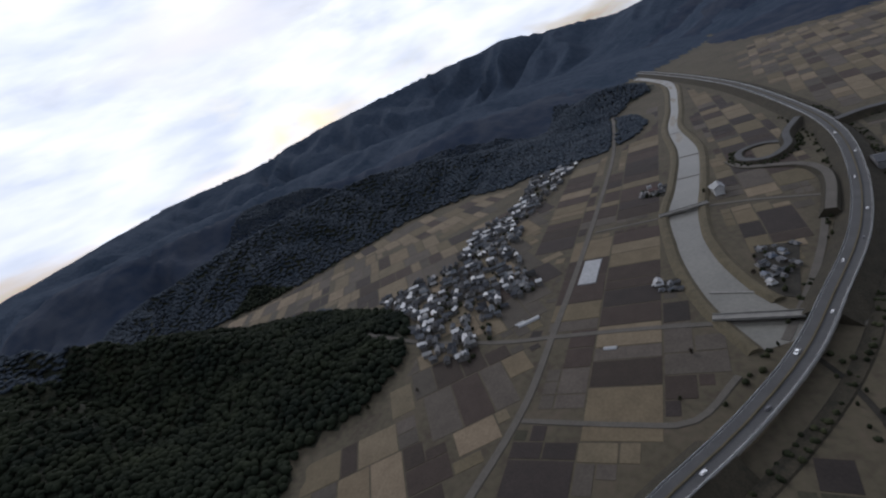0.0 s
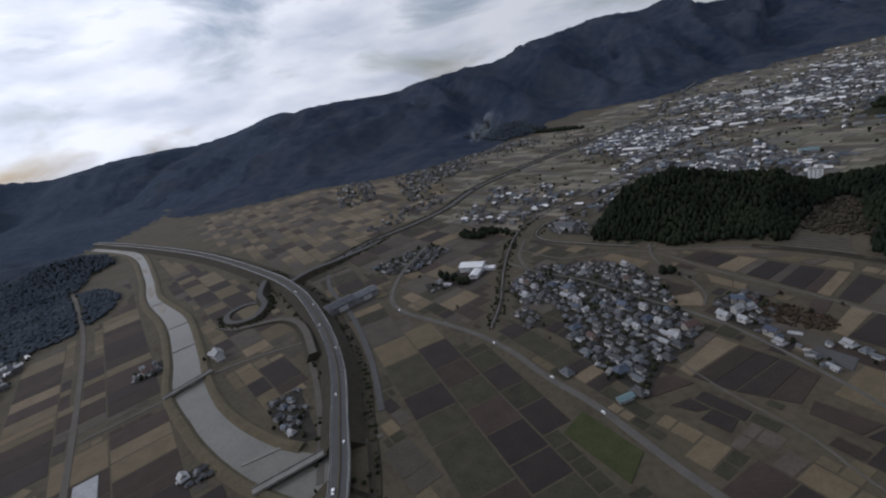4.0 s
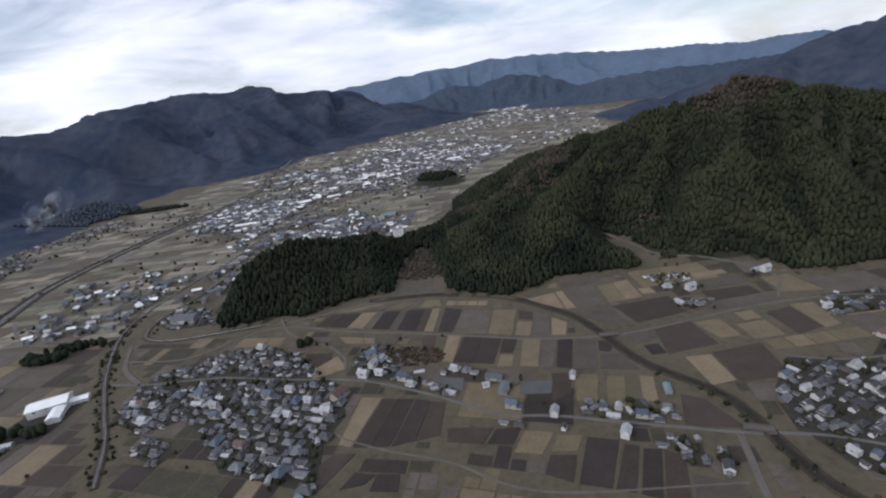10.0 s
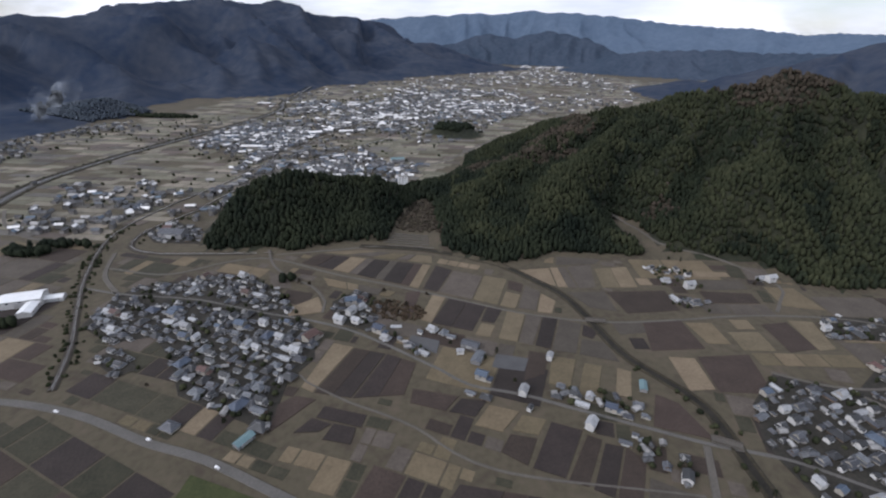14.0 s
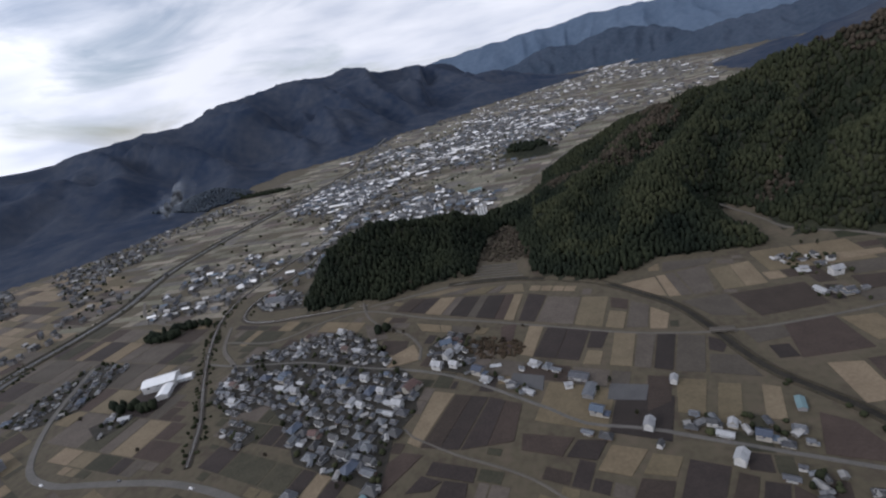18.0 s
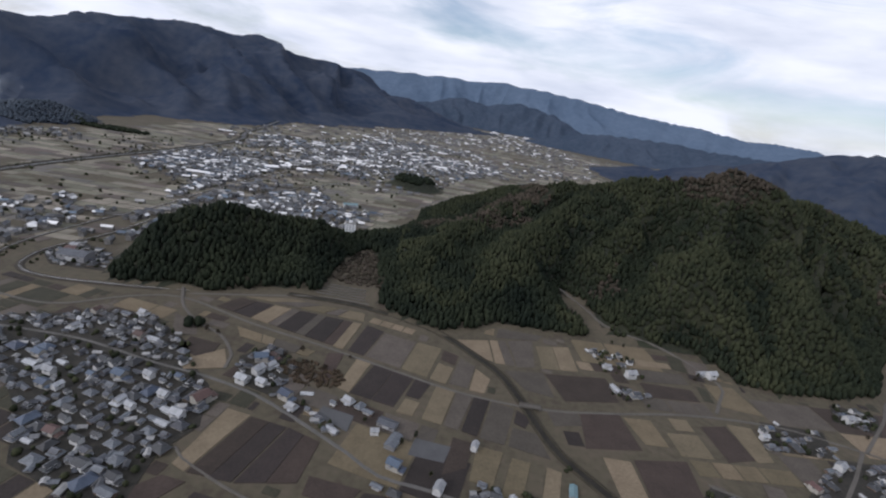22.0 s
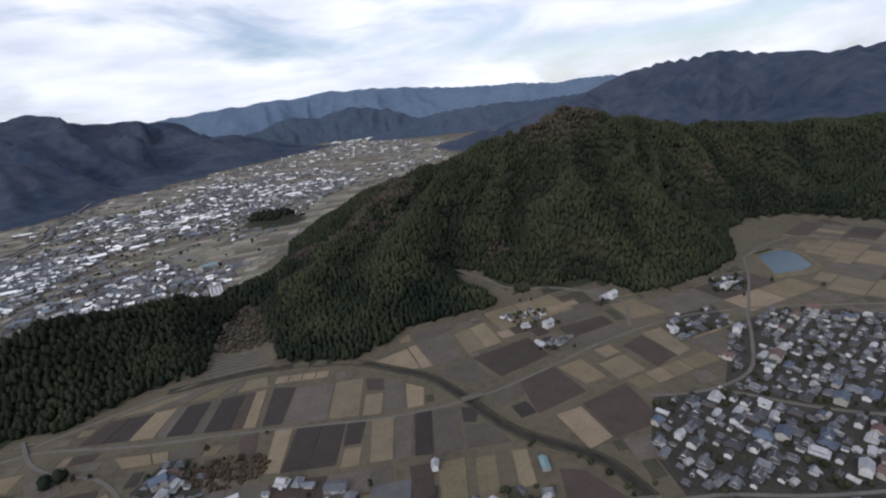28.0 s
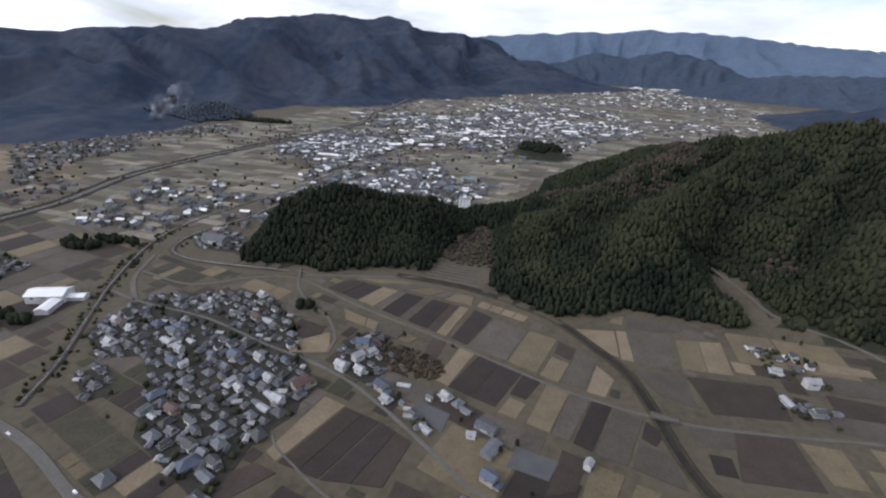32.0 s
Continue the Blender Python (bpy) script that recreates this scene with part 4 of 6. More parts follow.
block(central, (32, 384), (10, 388), (1, 343), (22, 337), "t1")
block(central, (47, 376), (33, 382), (31, 365), (44, 360), "s1")
block(central, (43, 356), (30, 361), (24, 336), (37, 332), "t1")
block(central, (61, 364), (48, 374), (39, 333), (54, 331), "g1")
block(central, (73, 349), (61, 361), (55, 329), (67, 328), "t1")
block(central, (-46, 352), (-59, 349), (-56, 310), (-48, 308), "s1")
block(central, (-23, 344), (-35, 347), (-41, 307), (-31, 303), "t1")
block(central, (13, 335), (-20, 343), (-31, 303), (2, 295), "d1d1")
block(central, (27, 332), (14, 335), (8, 310), (19, 308), "d1")
block(central, (20, 305), (9, 308), (4, 291), (16, 289), "t1")
block(central, (45, 326), (30, 329), (22, 288), (36, 285), "t1")
block(central, (58, 321), (46, 325), (37, 285), (47, 282), "g1")
block(central, (71, 321), (59, 323), (49, 282), (60, 279), "d1")
block(central, (89, 316), (72, 320), (61, 278), (78, 275), "g1")
block(central, (101, 307), (90, 315), (86, 299), (94, 295), "d1")
block(central, (102, 292), (85, 295), (80, 275), (108, 269), "g1")
block(central, (58, 273), (44, 276), (38, 242), (53, 250), "s1")
block(central, (77, 269), (60, 272), (54, 241), (68, 238), "o1")
block(central, (94, 264), (82, 266), (72, 232), (84, 230), "o1")
block(central, (113, 260), (104, 263), (96, 234), (106, 233), "t1")
block(central, (135, 232), (122, 239), (112, 210), (145, 203), "s1")
block(central, (-84, 266), (-100, 269), (-107, 220), (-98, 216), "t1")
block(central, (-59, 261), (-83, 265), (-97, 216), (-72, 214), "d1s1")
block(central, (-36, 253), (-58, 261), (-71, 214), (-39, 220), "s1d1")
block(central, (14, 221), (-3, 222), (-10, 209), (7, 206), "d1")
block(central, (34, 214), (15, 218), (6, 200), (23, 196), "o1")
block(central, (50, 209), (35, 212), (28, 198), (44, 196), "o1")
block(central, (43, 194), (27, 196), (21, 182), (36, 174), "s1")
block(central, (70, 203), (52, 208), (38, 173), (55, 168), "d1")
block(central, (80, 197), (72, 200), (56, 167), (66, 164), "s1")
block(central, (91, 193), (81, 195), (68, 163), (78, 159), "d1")
block(central, (101, 185), (92, 193), (79, 159), (90, 154), "s1")
block(central, (-4, 223), (-35, 227), (-35, 214), (-11, 209), "s1")
block(central, (122, 164), (99, 174), (93, 157), (119, 149), "g1")
block(central, (-58, 201), (-87, 206), (-89, 196), (-59, 191), "d1")
block(central, (-77, 192), (-91, 196), (-98, 183), (-83, 185), "d1")
block(central, (-62, 191), (-77, 193), (-80, 180), (-62, 178), "d1")
block(central, (-93, 211), (-107, 213), (-129, 190), (-111, 182), "s1")
block(central, (-139, 337), (-165, 341), (-165, 322), (-138, 314), "s1")
block(central, (-120, 309), (-133, 332), (-156, 308), (-147, 299), "t1")
block(central, (-172, 363), (-195, 371), (-180, 340), (-161, 343), "g1")
block(central, (-140, 151), (-94, 140), (-90, 116), (-140, 128), "v1")
block(central, (-20, 120), (110, 105), (116, 150), (0, 160), "d2s1d2g1s2d2")
block(central, (-172, 393), (-49, 357), (-43, 404), (-160, 416), "s2d2t2g1d2g1d2s1t1")
block(central, (-157, 420), (-42, 408), (-44, 424), (-118, 430), "t2g2o2g1t2")
block(central, (-140, 366), (-68, 348), (-72, 338), (-132, 352), "o2t1g2o1")
COMMON = "ttoossddgggt"
patchwork(central, [(-300, 358), (-205, 405), (-40, 370), (92, 336), (100, 300), (60, 215), (-20, 255), (-120, 300), (-130, 340), (-240, 360)], -14, 26, 44, COMMON, 3, deep_cuts=2)
patchwork(central, [(70, 400), (80, 452), (170, 436), (240, 452), (300, 418), (420, 398), (455, 350), (430, 300), (360, 338), (296, 354), (200, 348), (116, 338)], 4, 34, 34, COMMON, 4, deep_cuts=2)
patchwork(central, [(110, 334), (296, 348), (340, 330), (300, 292), (208, 272), (162, 236), (120, 280)], 4, 32, 34, COMMON, 5, deep_cuts=2)
patchwork(central, [(-60, 130), (0, 236), (70, 220), (120, 200), (112, 60), (40, 60), (-40, 90)], -16, 20, 40, "ddssgo", 6)
patchwork(central, [(440, 300), (470, 350), (452, 400), (500, 440), (600, 470), (640, 420), (620, 300), (540, 250)], 20, 26, 24, "togos", 7)
west_land = farmland("farmland_west")
patchwork(west_land, [(-1000, -140), (-640, -150), (-290, -140), (-150, -150), (-130, -70), (-230, -10), (-280, -30), (-420, -50), (-560, -30), (-1000, 20)], -6, 26, 36, COMMON + "dss", 8)
patchwork(west_land, [(-600, -500), (-420, -520), (-240, -250), (-150, -150), (-290, -135), (-640, -150), (-600, -330)], -62, 24, 44, COMMON + "tt", 9)
patchwork(west_land, [(-1100, 90), (-900, 60), (-460, 10), (-300, 20), (-330, 70), (-560, 140), (-700, 150), (-1050, 130)], -4, 28, 32, COMMON + "ddo", 10)
patchwork(west_land, [(-640, -160), (-590, -330), (-610, -500), (-560, -780), (-440, -640), (-400, -520), (-360, -415), (-300, -350), (-226, -268), (-200, -220), (-330, -300), (-430, -370), (-470, -274), (-579, -266)], -62, 20, 60, COMMON + "ttgg", 17, 120)
north_land = farmland("farmland_north")
patchwork(west_land, [(-290, -140), (-60, -190), (60, -200), (60, -300), (-150, -330), (-215, -250), (-262, -210)], -62, 24, 36, COMMON, 18, 60)
patchwork(west_land, [(-600, -280), (-800, -215), (-850, -200), (-800, -300), (-740, -330), (-730, -460), (-720, -530), (-650, -800), (-590, -780), (-610, -500)], -50, 26, 40, COMMON + 'tg', 19, 80)
patchwork(north_land, [(-570, 200), (-480, 230), (-440, 225), (-400, 190), (-270, 174), (-110, 145), (-30, 118), (-30, 40), (-200, 60), (-330, 100), (-560, 170)], -20, 30, 30, "ffsdfdgsffo", 11)
patchwork(north_land, [(-600, 220), (-480, 260), (-440, 232), (-360, 184), (-290, 186), (-300, 240), (-345, 330), (-390, 410), (-600, 400)], -8, 26, 30, COMMON + "ffgg", 12)
patchwork(north_land, [(-1250, 200), (-640, 190), (-640, 420), (-700, 600), (-1200, 760), (-1500, 500), (-1400, 300)], -12, 34, 20, "ttoogggts", 13, 290)


patchwork(central, [(-330, 393), (-205, 402), (-40, 368), (90, 336), (60, 390), (-5, 430), (-60, 446), (-130, 435), (-206, 410)], -14, 22, 40, COMMON, 14, 60)
patchwork(north_land, [(-330, 250), (-270, 235), (-190, 205), (-110, 175), (-60, 150), (-30, 128), (-110, 146), (-220, 172), (-300, 184), (-400, 205), (-360, 290)], -14, 22, 24, "ffgsdfot", 15, 90)
patchwork(central, [(-620, -160), (-250, -200), (-100, -190), (140, -40), (420, 20), (640, 220), (640, 470), (420, 410), (300, 430), (150, 450), (60, 440), (-60, 448), (-210, 412), (-330, 395), (-420, 420), (-620, 420)],
          -10, 18, 24, "ffggsdofg", 16, 150, 2)


def far_fields(seed):
    """The fields of the far valley, joined."""
    rnd = random.Random(seed)
    vs, fs, keys = {k: [] for k in "togs"}, {k: [] for k in "togs"}, "ttoogs"
    poly = [(-1150, 780), (-700, 620), (-660, 420), (-420, 420), (-260, 690), (-60, 700), (20, 1000), (420, 1200), (760, 1900), (900, 2500), (650, 2850), (250, 3700), (-100, 3300),
            (-120, 2700), (-560, 2200), (-820, 1750), (-850, 1150)]
    y = 420.0
    while y < 3700:
        dy = 15 + (y - 420) * 0.009
        x = -1300.0
        while x < 950:
            dx = rnd.uniform(18, 58)
            if inside1(x + dx / 2, y + dy / 2, poly) and rnd.random() < 0.8 and height1(x + dx / 2, y + dy / 2) < 0.5:
                k = rnd.choice(keys)
                sk = 0.22
                b = len(vs[k])
                z = 0.3 + rnd.random() * 0.1
                q = [(x, y), (x + dx - 2, y), (x + dx - 2 + dy * sk, y + dy - 2), (x + dy * sk, y + dy - 2)]
                vs[k] += [(a, c, z) for a, c in q] + [(a, c, -0.3) for a, c in q]
                fs[k] += [(b, b + 1, b + 2), (b, b + 2, b + 3)]
                for i in range(4):
                    j = (i + 1) % 4
                    fs[k] += [(b + 4 + i, b + 4 + j, b + j), (b + 4 + i, b + j, b + i)]
            x += dx
        y += dy
    for k in "togs":
        ob = tri_mesh("distant_fields", np.array(vs[k]), np.array(fs[k]), FAR_FIELD[k])
        tagged(ob, "distant patchwork of pale dry fields down the valley", "farmland", kind="stuff")


FAR_FIELD = {
    "t": surface("far_stubble", (0.108, 0.097, 0.076), (0.172, 0.155, 0.122), 60, 8, 0.95, 0.0, coords="World", island=0.25),
    "o": surface("far_dry_grass", (0.080, 0.077, 0.055), (0.124, 0.118, 0.086), 60, 8, 0.95, 0.0, coords="World", island=0.25),
    "g": surface("far_fallow", (0.062, 0.058, 0.052), (0.097, 0.091, 0.080), 60, 8, 0.95, 0.0, coords="World", island=0.25),
    "s": surface("far_soil", (0.052, 0.043, 0.037), (0.081, 0.067, 0.056), 60, 8, 0.95, 0.0, coords="World", island=0.25),
}
far_fields(21)
for k in range(5):
    bm = bmesh.new()
    box(bm, -27 + 2 * k, 24 - k, -0.3, 0.3, -1.2, 0.9)
    box(bm, -27.2 + 2 * k, 24.2 - k, -0.42, 0.42, 0.904, 1.05)
    ob = part("terrace_wall", bm, M_ROAD)
    ob.matrix_basis = pose(-74, 452 + k * 6, height1(-74, 452 + k * 6), 0, 0, -3)
    tagged(ob, "low grey stone terrace wall in a clearing", "wall", group="terrace walls in the clearing")

# ---- houses ----
def roof_gable(bm, L, W, z, rise, over=0.7, thick=0.22, x0=0.0, y0=0.0):
    """A gabled roof with its ridge along x."""
    l, w = L / 2 + over, W / 2 + over
    drop = rise * over / (W / 2)
    for dz, sgn in ((0, 1), (-thick, -1)):
        p = [(-l, -w, z - drop + dz), (l, -w, z - drop + dz), (l, 0, z + rise + dz), (-l, 0, z + rise + dz), (l, w, z - drop + dz), (-l, w, z - drop + dz)]
        v = [bm.verts.new((x + x0, y + y0, q)) for x, y, q in p]
        a, b = [v[0], v[1], v[2], v[3]], [v[3], v[2], v[4], v[5]]
        for f in (a, b):
            bm.faces.new(f if sgn > 0 else f[::-1])
        if sgn > 0:
            top = v
        else:
            for i, j in ((0, 1), (1, 2), (2, 4), (4, 5), (5, 3), (3, 0)):
                bm.faces.new((top[j], top[i], v[i], v[j]))


def roof_hip(bm, L, W, z, rise, over=0.7, thick=0.22, x0=0.0, y0=0.0, ridge=None):
    l, w = L / 2 + over, W / 2 + over
    drop = rise * over / (W / 2)
    r = (L - W) / 2 if ridge is None else ridge
    low = [bm.verts.new((x + x0, y + y0, z - drop)) for x, y in ((-l, -w), (l, -w), (l, w), (-l, w))]
    und = [bm.verts.new((v.co.x, v.co.y, v.co.z - thick)) for v in low]
    a, b = bm.verts.new((-r + x0, y0, z + rise)), bm.verts.new((r + x0, y0, z + rise))
    bm.faces.new((low[0], low[1], b, a))
    bm.faces.new((low[2], low[3], a, b))
    bm.faces.new((low[1], low[2], b))
    bm.faces.new((low[3], low[0], a))
    bm.faces.new(und[::-1])
    for i in range(4):
        bm.faces.new((low[(i + 1) % 4], low[i], und[i], und[(i + 1) % 4]))


def gable_walls(bm, L, W, z0, z1, rise, x0=0.0, y0=0.0):
    """Walls with gable ends, closed, ridge along x."""
    p = [(-L / 2, -W / 2), (L / 2, -W / 2), (L / 2, W / 2), (-L / 2, W / 2)]
    lo = [bm.verts.new((x + x0, y + y0, z0)) for x, y in p]
    hi = [bm.verts.new((x + x0, y + y0, z1)) for x, y in p]
    a, b = bm.verts.new((-L / 2 + x0, y0, z1 + rise - 0.1)), bm.verts.new((L / 2 + x0, y0, z1 + rise - 0.1))
    bm.faces.new((lo[0], lo[1], hi[1], hi[0]))
    bm.faces.new((lo[2], lo[3], hi[3], hi[2]))
    bm.faces.new((lo[1], lo[2], hi[2], b, hi[1]))
    bm.faces.new((lo[3], lo[0], hi[0], a, hi[3]))
    bm.faces.new(lo[::-1])


def windows(parent, L, W, z, h, n, y0=0.0, x0=0.0):
    me = None
    for s in (-1, 1):
        for i in range(n):
            x = -L / 2 + L * (i + 0.5) / n
            if me is None:
                bm = bmesh.new()
                box(bm, -0.85, 0.85, -0.06, 0.06, 0, h)
                ob = part("window", bm, M_GLASS, parent)
                me = ob.data
            else:
                ob = new("window", me)
                ob.parent = parent
            ob.matrix_basis = Matrix.Translation((x + x0, s * W / 2 + y0, z))


def make_house(kind, roof, wall):
    """One dwelling or outbuilding with its parts."""
    h = new({"farmhouse": "farmhouse", "hip": "cottage", "modern": "house", "store": "storehouse", "shed": "shed", "hall": "workshop"}[kind])
    R, Wl = ROOFS[roof], WALLS[wall]
    if kind == "farmhouse":            # two storeys, lower skirt roof all round
        bm = bmesh.new()
        box(bm, -6.2, 6.2, -4.4, 4.4, -0.3, 3.0)
        part("ground_floor", bm, Wl, h)
        bm = bmesh.new()
        roof_hip(bm, 12.4, 8.8, 3.0, 1.5, 0.9, 0.2, ridge=4.2)
        part("lower_roof", bm, R, h)
        bm = bmesh.new()
        gable_walls(bm, 8.6, 5.8, 3.2, 5.8, 1.9)
        part("upper_floor", bm, Wl, h)
        bm = bmesh.new()
        roof_gable(bm, 8.6, 5.8, 5.8, 1.9, 0.8)
        part("roof", bm, R, h)
        bm = bmesh.new()
        box(bm, -5.1, 5.1, -0.22, 0.22, 7.6, 8.0)
        part("ridge_cap", bm, M_RIDGE, h)
        windows(h, 7.4, 5.8, 4.2, 1.1, 1)
        bm = bmesh.new()
        roof_gable(bm, 2.6, 3.0, 2.6, 0.9, 0.5, x0=2.5, y0=-5.6)
        part("porch_roof", bm, R, h)
        for x in (1.5, 3.5):
            bm = bmesh.new()
            box(bm, x - 0.09, x + 0.09, -6.7, -6.5, -0.3, 2.7)
            part("porch_post", bm, WALLS["wood"], h)
    elif kind == "hip":                # big single roof
        bm = bmesh.new()
        box(bm, -6.5, 6.5, -4.6, 4.6, -0.3, 3.4)
        part("wall_body", bm, Wl, h)
        bm = bmesh.new()
        roof_hip(bm, 13, 9.2, 3.4, 3.1, 0.9)
        part("roof", bm, R, h)
        bm = bmesh.new()
        box(bm, -2.3, 2.3, -0.25, 0.25, 6.3, 6.8)
        part("ridge_cap", bm, M_RIDGE, h)
        windows(h, 12, 9.2, 0.9, 1.5, 1)
    elif kind == "modern":             # two-storey block with gable and a lean-to wing
        bm = bmesh.new()
        gable_walls(bm, 9.0, 7.2, -0.3, 5.6, 2.0)
        part("wall_body", bm, Wl, h)
        bm = bmesh.new()
        roof_gable(bm, 9.0, 7.2, 5.6, 2.0, 0.55)
        part("roof", bm, R, h)
        bm = bmesh.new()
        box(bm, 4.5, 8.4, -3.0, 2.2, -0.3, 2.7)
        part("wing", bm, Wl, h)
        bm = bmesh.new()
        roof_hip(bm, 4.1, 5.2, 2.7, 0.9, 0.5, x0=6.4, y0=-0.4, ridge=0.4)
        part("wing_roof", bm, R, h)
        windows(h, 8, 7.2, 3.6, 1.2, 1)
        bm = bmesh.new()
        box(bm, -3.8, 0.2, -4.3, -3.5, 2.7, 3.6)
        part("balcony", bm, WALLS["grey"], h)
    elif kind == "store":              # earthen storehouse
        bm = bmesh.new()
        gable_walls(bm, 6.4, 4.6, -0.3, 4.4, 1.6)
        part("wall_body", bm, Wl, h)
        bm = bmesh.new()
        roof_gable(bm, 6.4, 4.6, 4.4, 1.6, 0.5)
        part("roof", bm, R, h)
        windows(h, 3, 4.6, 2.7, 0.8, 1)
    elif kind == "shed":               # long low shed
        bm = bmesh.new()
        gable_walls(bm, 11, 5.0, -0.3, 2.8, 1.1)
        part("wall_body", bm, Wl, h)
        bm = bmesh.new()
        roof_gable(bm, 11, 5.0, 2.8, 1.1, 0.4, 0.12)
        part("roof", bm, R, h)
        bm = bmesh.new()
        box(bm, -3.5, 3.5, -2.58, -2.44, -0.2, 2.3)
        part("door", bm, M_STEEL, h, "wide sheet-metal sliding door")
    elif kind == "hall":               # workshop or barn
        bm = bmesh.new()
        gable_walls(bm, 24, 13, -0.3, 6.0, 2.2)
        part("wall_body", bm, Wl, h)
        bm = bmesh.new()
        roof_gable(bm, 24, 13, 6.0, 2.2, 0.5, 0.15)
        part("roof", bm, R, h)
        windows(h, 22, 13, 3.6, 1.2, 3)
        bm = bmesh.new()
        box(bm, -4, 4, -6.58, -6.44, -0.2, 4.2)
        part("door", bm, M_STEEL, h, "large sheet-metal door")
    words = {"grey": "grey tile", "dark": "dark tile", "pale": "pale sheet", "blue": "blue tile", "red": "brown-red tile", "teal": "teal sheet", "white": "white sheet"}
    what = {"farmhouse": "two-storey farmhouse with a skirt roof", "hip": "low house under a big hipped roof", "modern": "two-storey house with a side wing", "store": "small storehouse with a gable",
            "shed": "long low shed with a gable", "hall": "large workshop hall with a gable"}[kind]
    tagged(h, f"{wall} {what}, {words[roof]} roof", {"store": "storehouse", "shed": "shed", "hall": "workshop"}.get(kind, "house"), group=f"{h.name.split(chr(46))[0]}s of the valley villages")
    return h


MODELS = [make_house(*k) for k in (
    ("farmhouse", "grey", "cream"), ("farmhouse", "dark", "white"), ("farmhouse", "grey", "wood"), ("hip", "grey", "cream"), ("hip", "dark", "wood"), ("modern", "dark", "white"),
    ("modern", "grey", "cream"), ("modern", "blue", "cream"), ("store", "grey", "white"), ("store", "dark", "white"), ("shed", "pale", "grey"), ("shed", "grey", "wood"),
    ("modern", "red", "cream"), ("hip", "blue", "grey"), ("hall", "grey", "grey"), ("hall", "teal", "white"), ("farmhouse", "pale", "cream"), ("hall", "white", "white"), ("shed", "teal", "grey"),
    ("store", "pale", "white"))]
MIX = [0, 0, 1, 2, 2, 3, 4, 5, 6, 8, 9, 10, 11, 11, 0, 3, 16, 7, 12, 0, 19, 9, 11, 4, 1, 6, 13, 5, 4, 2]
used = set()
spots = []


def put_house(i, x, y, a, s=1.0):
    z = height1(x, y)
    m = Matrix.LocRotScale((x, y, z), Euler((0, 0, radians(a))), (s, s, s))
    if i in used:
        ob = copy_thing(MODELS[i], m)
    else:
        used.add(i)
        ob = MODELS[i]
        ob.matrix_basis = m
    spots.append((x, y))
    return ob


yards = []


def village(poly, angle, gap, seed, mix=MIX, density=0.97, jitter=0.2):
    rnd = random.Random(seed)
    gap *= 0.86
    mid = (sum(p[0] for p in poly) / len(poly), sum(p[1] for p in poly) / len(poly))
    bm = bmesh.new()
    top = [bm.verts.new((x, y, 0.42)) for x, y in poly]
    low = [bm.verts.new((x + (x - mid[0]) * 0.01, y + (y - mid[1]) * 0.01, -0.3)) for x, y in poly]
    bm.faces.new(top)
    for i in range(len(poly)):
        j = (i + 1) % len(poly)
        bm.faces.new((low[i], low[j], top[j], top[i]))
    bmesh.ops.recalc_face_normals(bm, faces=bm.faces)
    tagged(part("village_yard", bm, M_YARD), "dark yards and gardens between the houses", "yard", kind="structure")
    yards.append(poly)
    c, s = math.cos(radians(angle)), math.sin(radians(angle))
    us, vs = [x * c + y * s for x, y in poly], [-x * s + y * c for x, y in poly]
    v = min(vs)
    while v < max(vs):
        u = min(us) + rnd.random() * gap
        while u < max(us):
            x, y = u * c - v * s + rnd.uniform(-1, 1) * gap * jitter, u * s + v * c + rnd.uniform(-1, 1) * gap * jitter
            if inside1(x, y, poly) and rnd.random() < density and clear(x, y, 4.5, fields=False) and all((x - p) ** 2 + (y - q) ** 2 > (gap * 0.72) ** 2 for p, q in spots):
                k = rnd.choice(mix)
                put_house(k, x, y, angle + rnd.choice((0, 0, 0, 90)) + rnd.uniform(-7, 7), rnd.choice((0.56, 0.68, 0.78, 0.92)) * min(1, gap / 9.6))
            u += gap
        v += gap * 0.9


# single buildings that stand out
put_house(17, -371, 294, 24, 1.2)
put_house(17, -356, 282, 114, 0.62)
put_house(17, -352, 302, 24, 0.5)
put_house(15, -149, 802, 20, 1.0)
put_house(13, -138, 200, 60, 0.8)
put_house(18, -122, 174, 64, 1.0)
put_house(19, 282, 409, 20, 1.3)
put_house(10, 276, 412, 20, 1.0)
put_house(7, -102, 324, 20, 1.0)
put_house(3, -169, 179, -15, 0.7)
put_house(12, -118, 270, 60, 1.1)
put_house(14, -448, 186, 84, 1.25)
put_house(14, -452, 155, 84, 1.1)
put_house(19, -487, 26, 0, 1.5)
put_house(10, -499, 24, 10, 1.2)
put_house(14, -335, 440, 0, 0.9)


def make_block(x, y, turn):
    """A pale apartment block with a flat roof behind the knoll."""
    h = tagged(new("apartment_block"), "white concrete apartment block with a flat roof", "building")
    bm = bmesh.new()
    box(bm, -7, 7, -5, 5, -0.3, 19)
    part("wall_body", bm, ROOFS["white"], h)
    bm = bmesh.new()
    box(bm, -7.3, 7.3, -5.3, 5.3, 19.004, 19.8)
    part("roof", bm, M_CONC, h)
    bm = bmesh.new()
    box(bm, -2, 2, -2, 2, 19.8, 22)
    part("stair_head", bm, ROOFS["white"], h)
    for floor in range(6):
        windows(h, 12, 10, 1.2 + floor * 3, 1.4, 3)
    h.matrix_basis = pose(x, y, height1(x, y), 0, 0, turn)


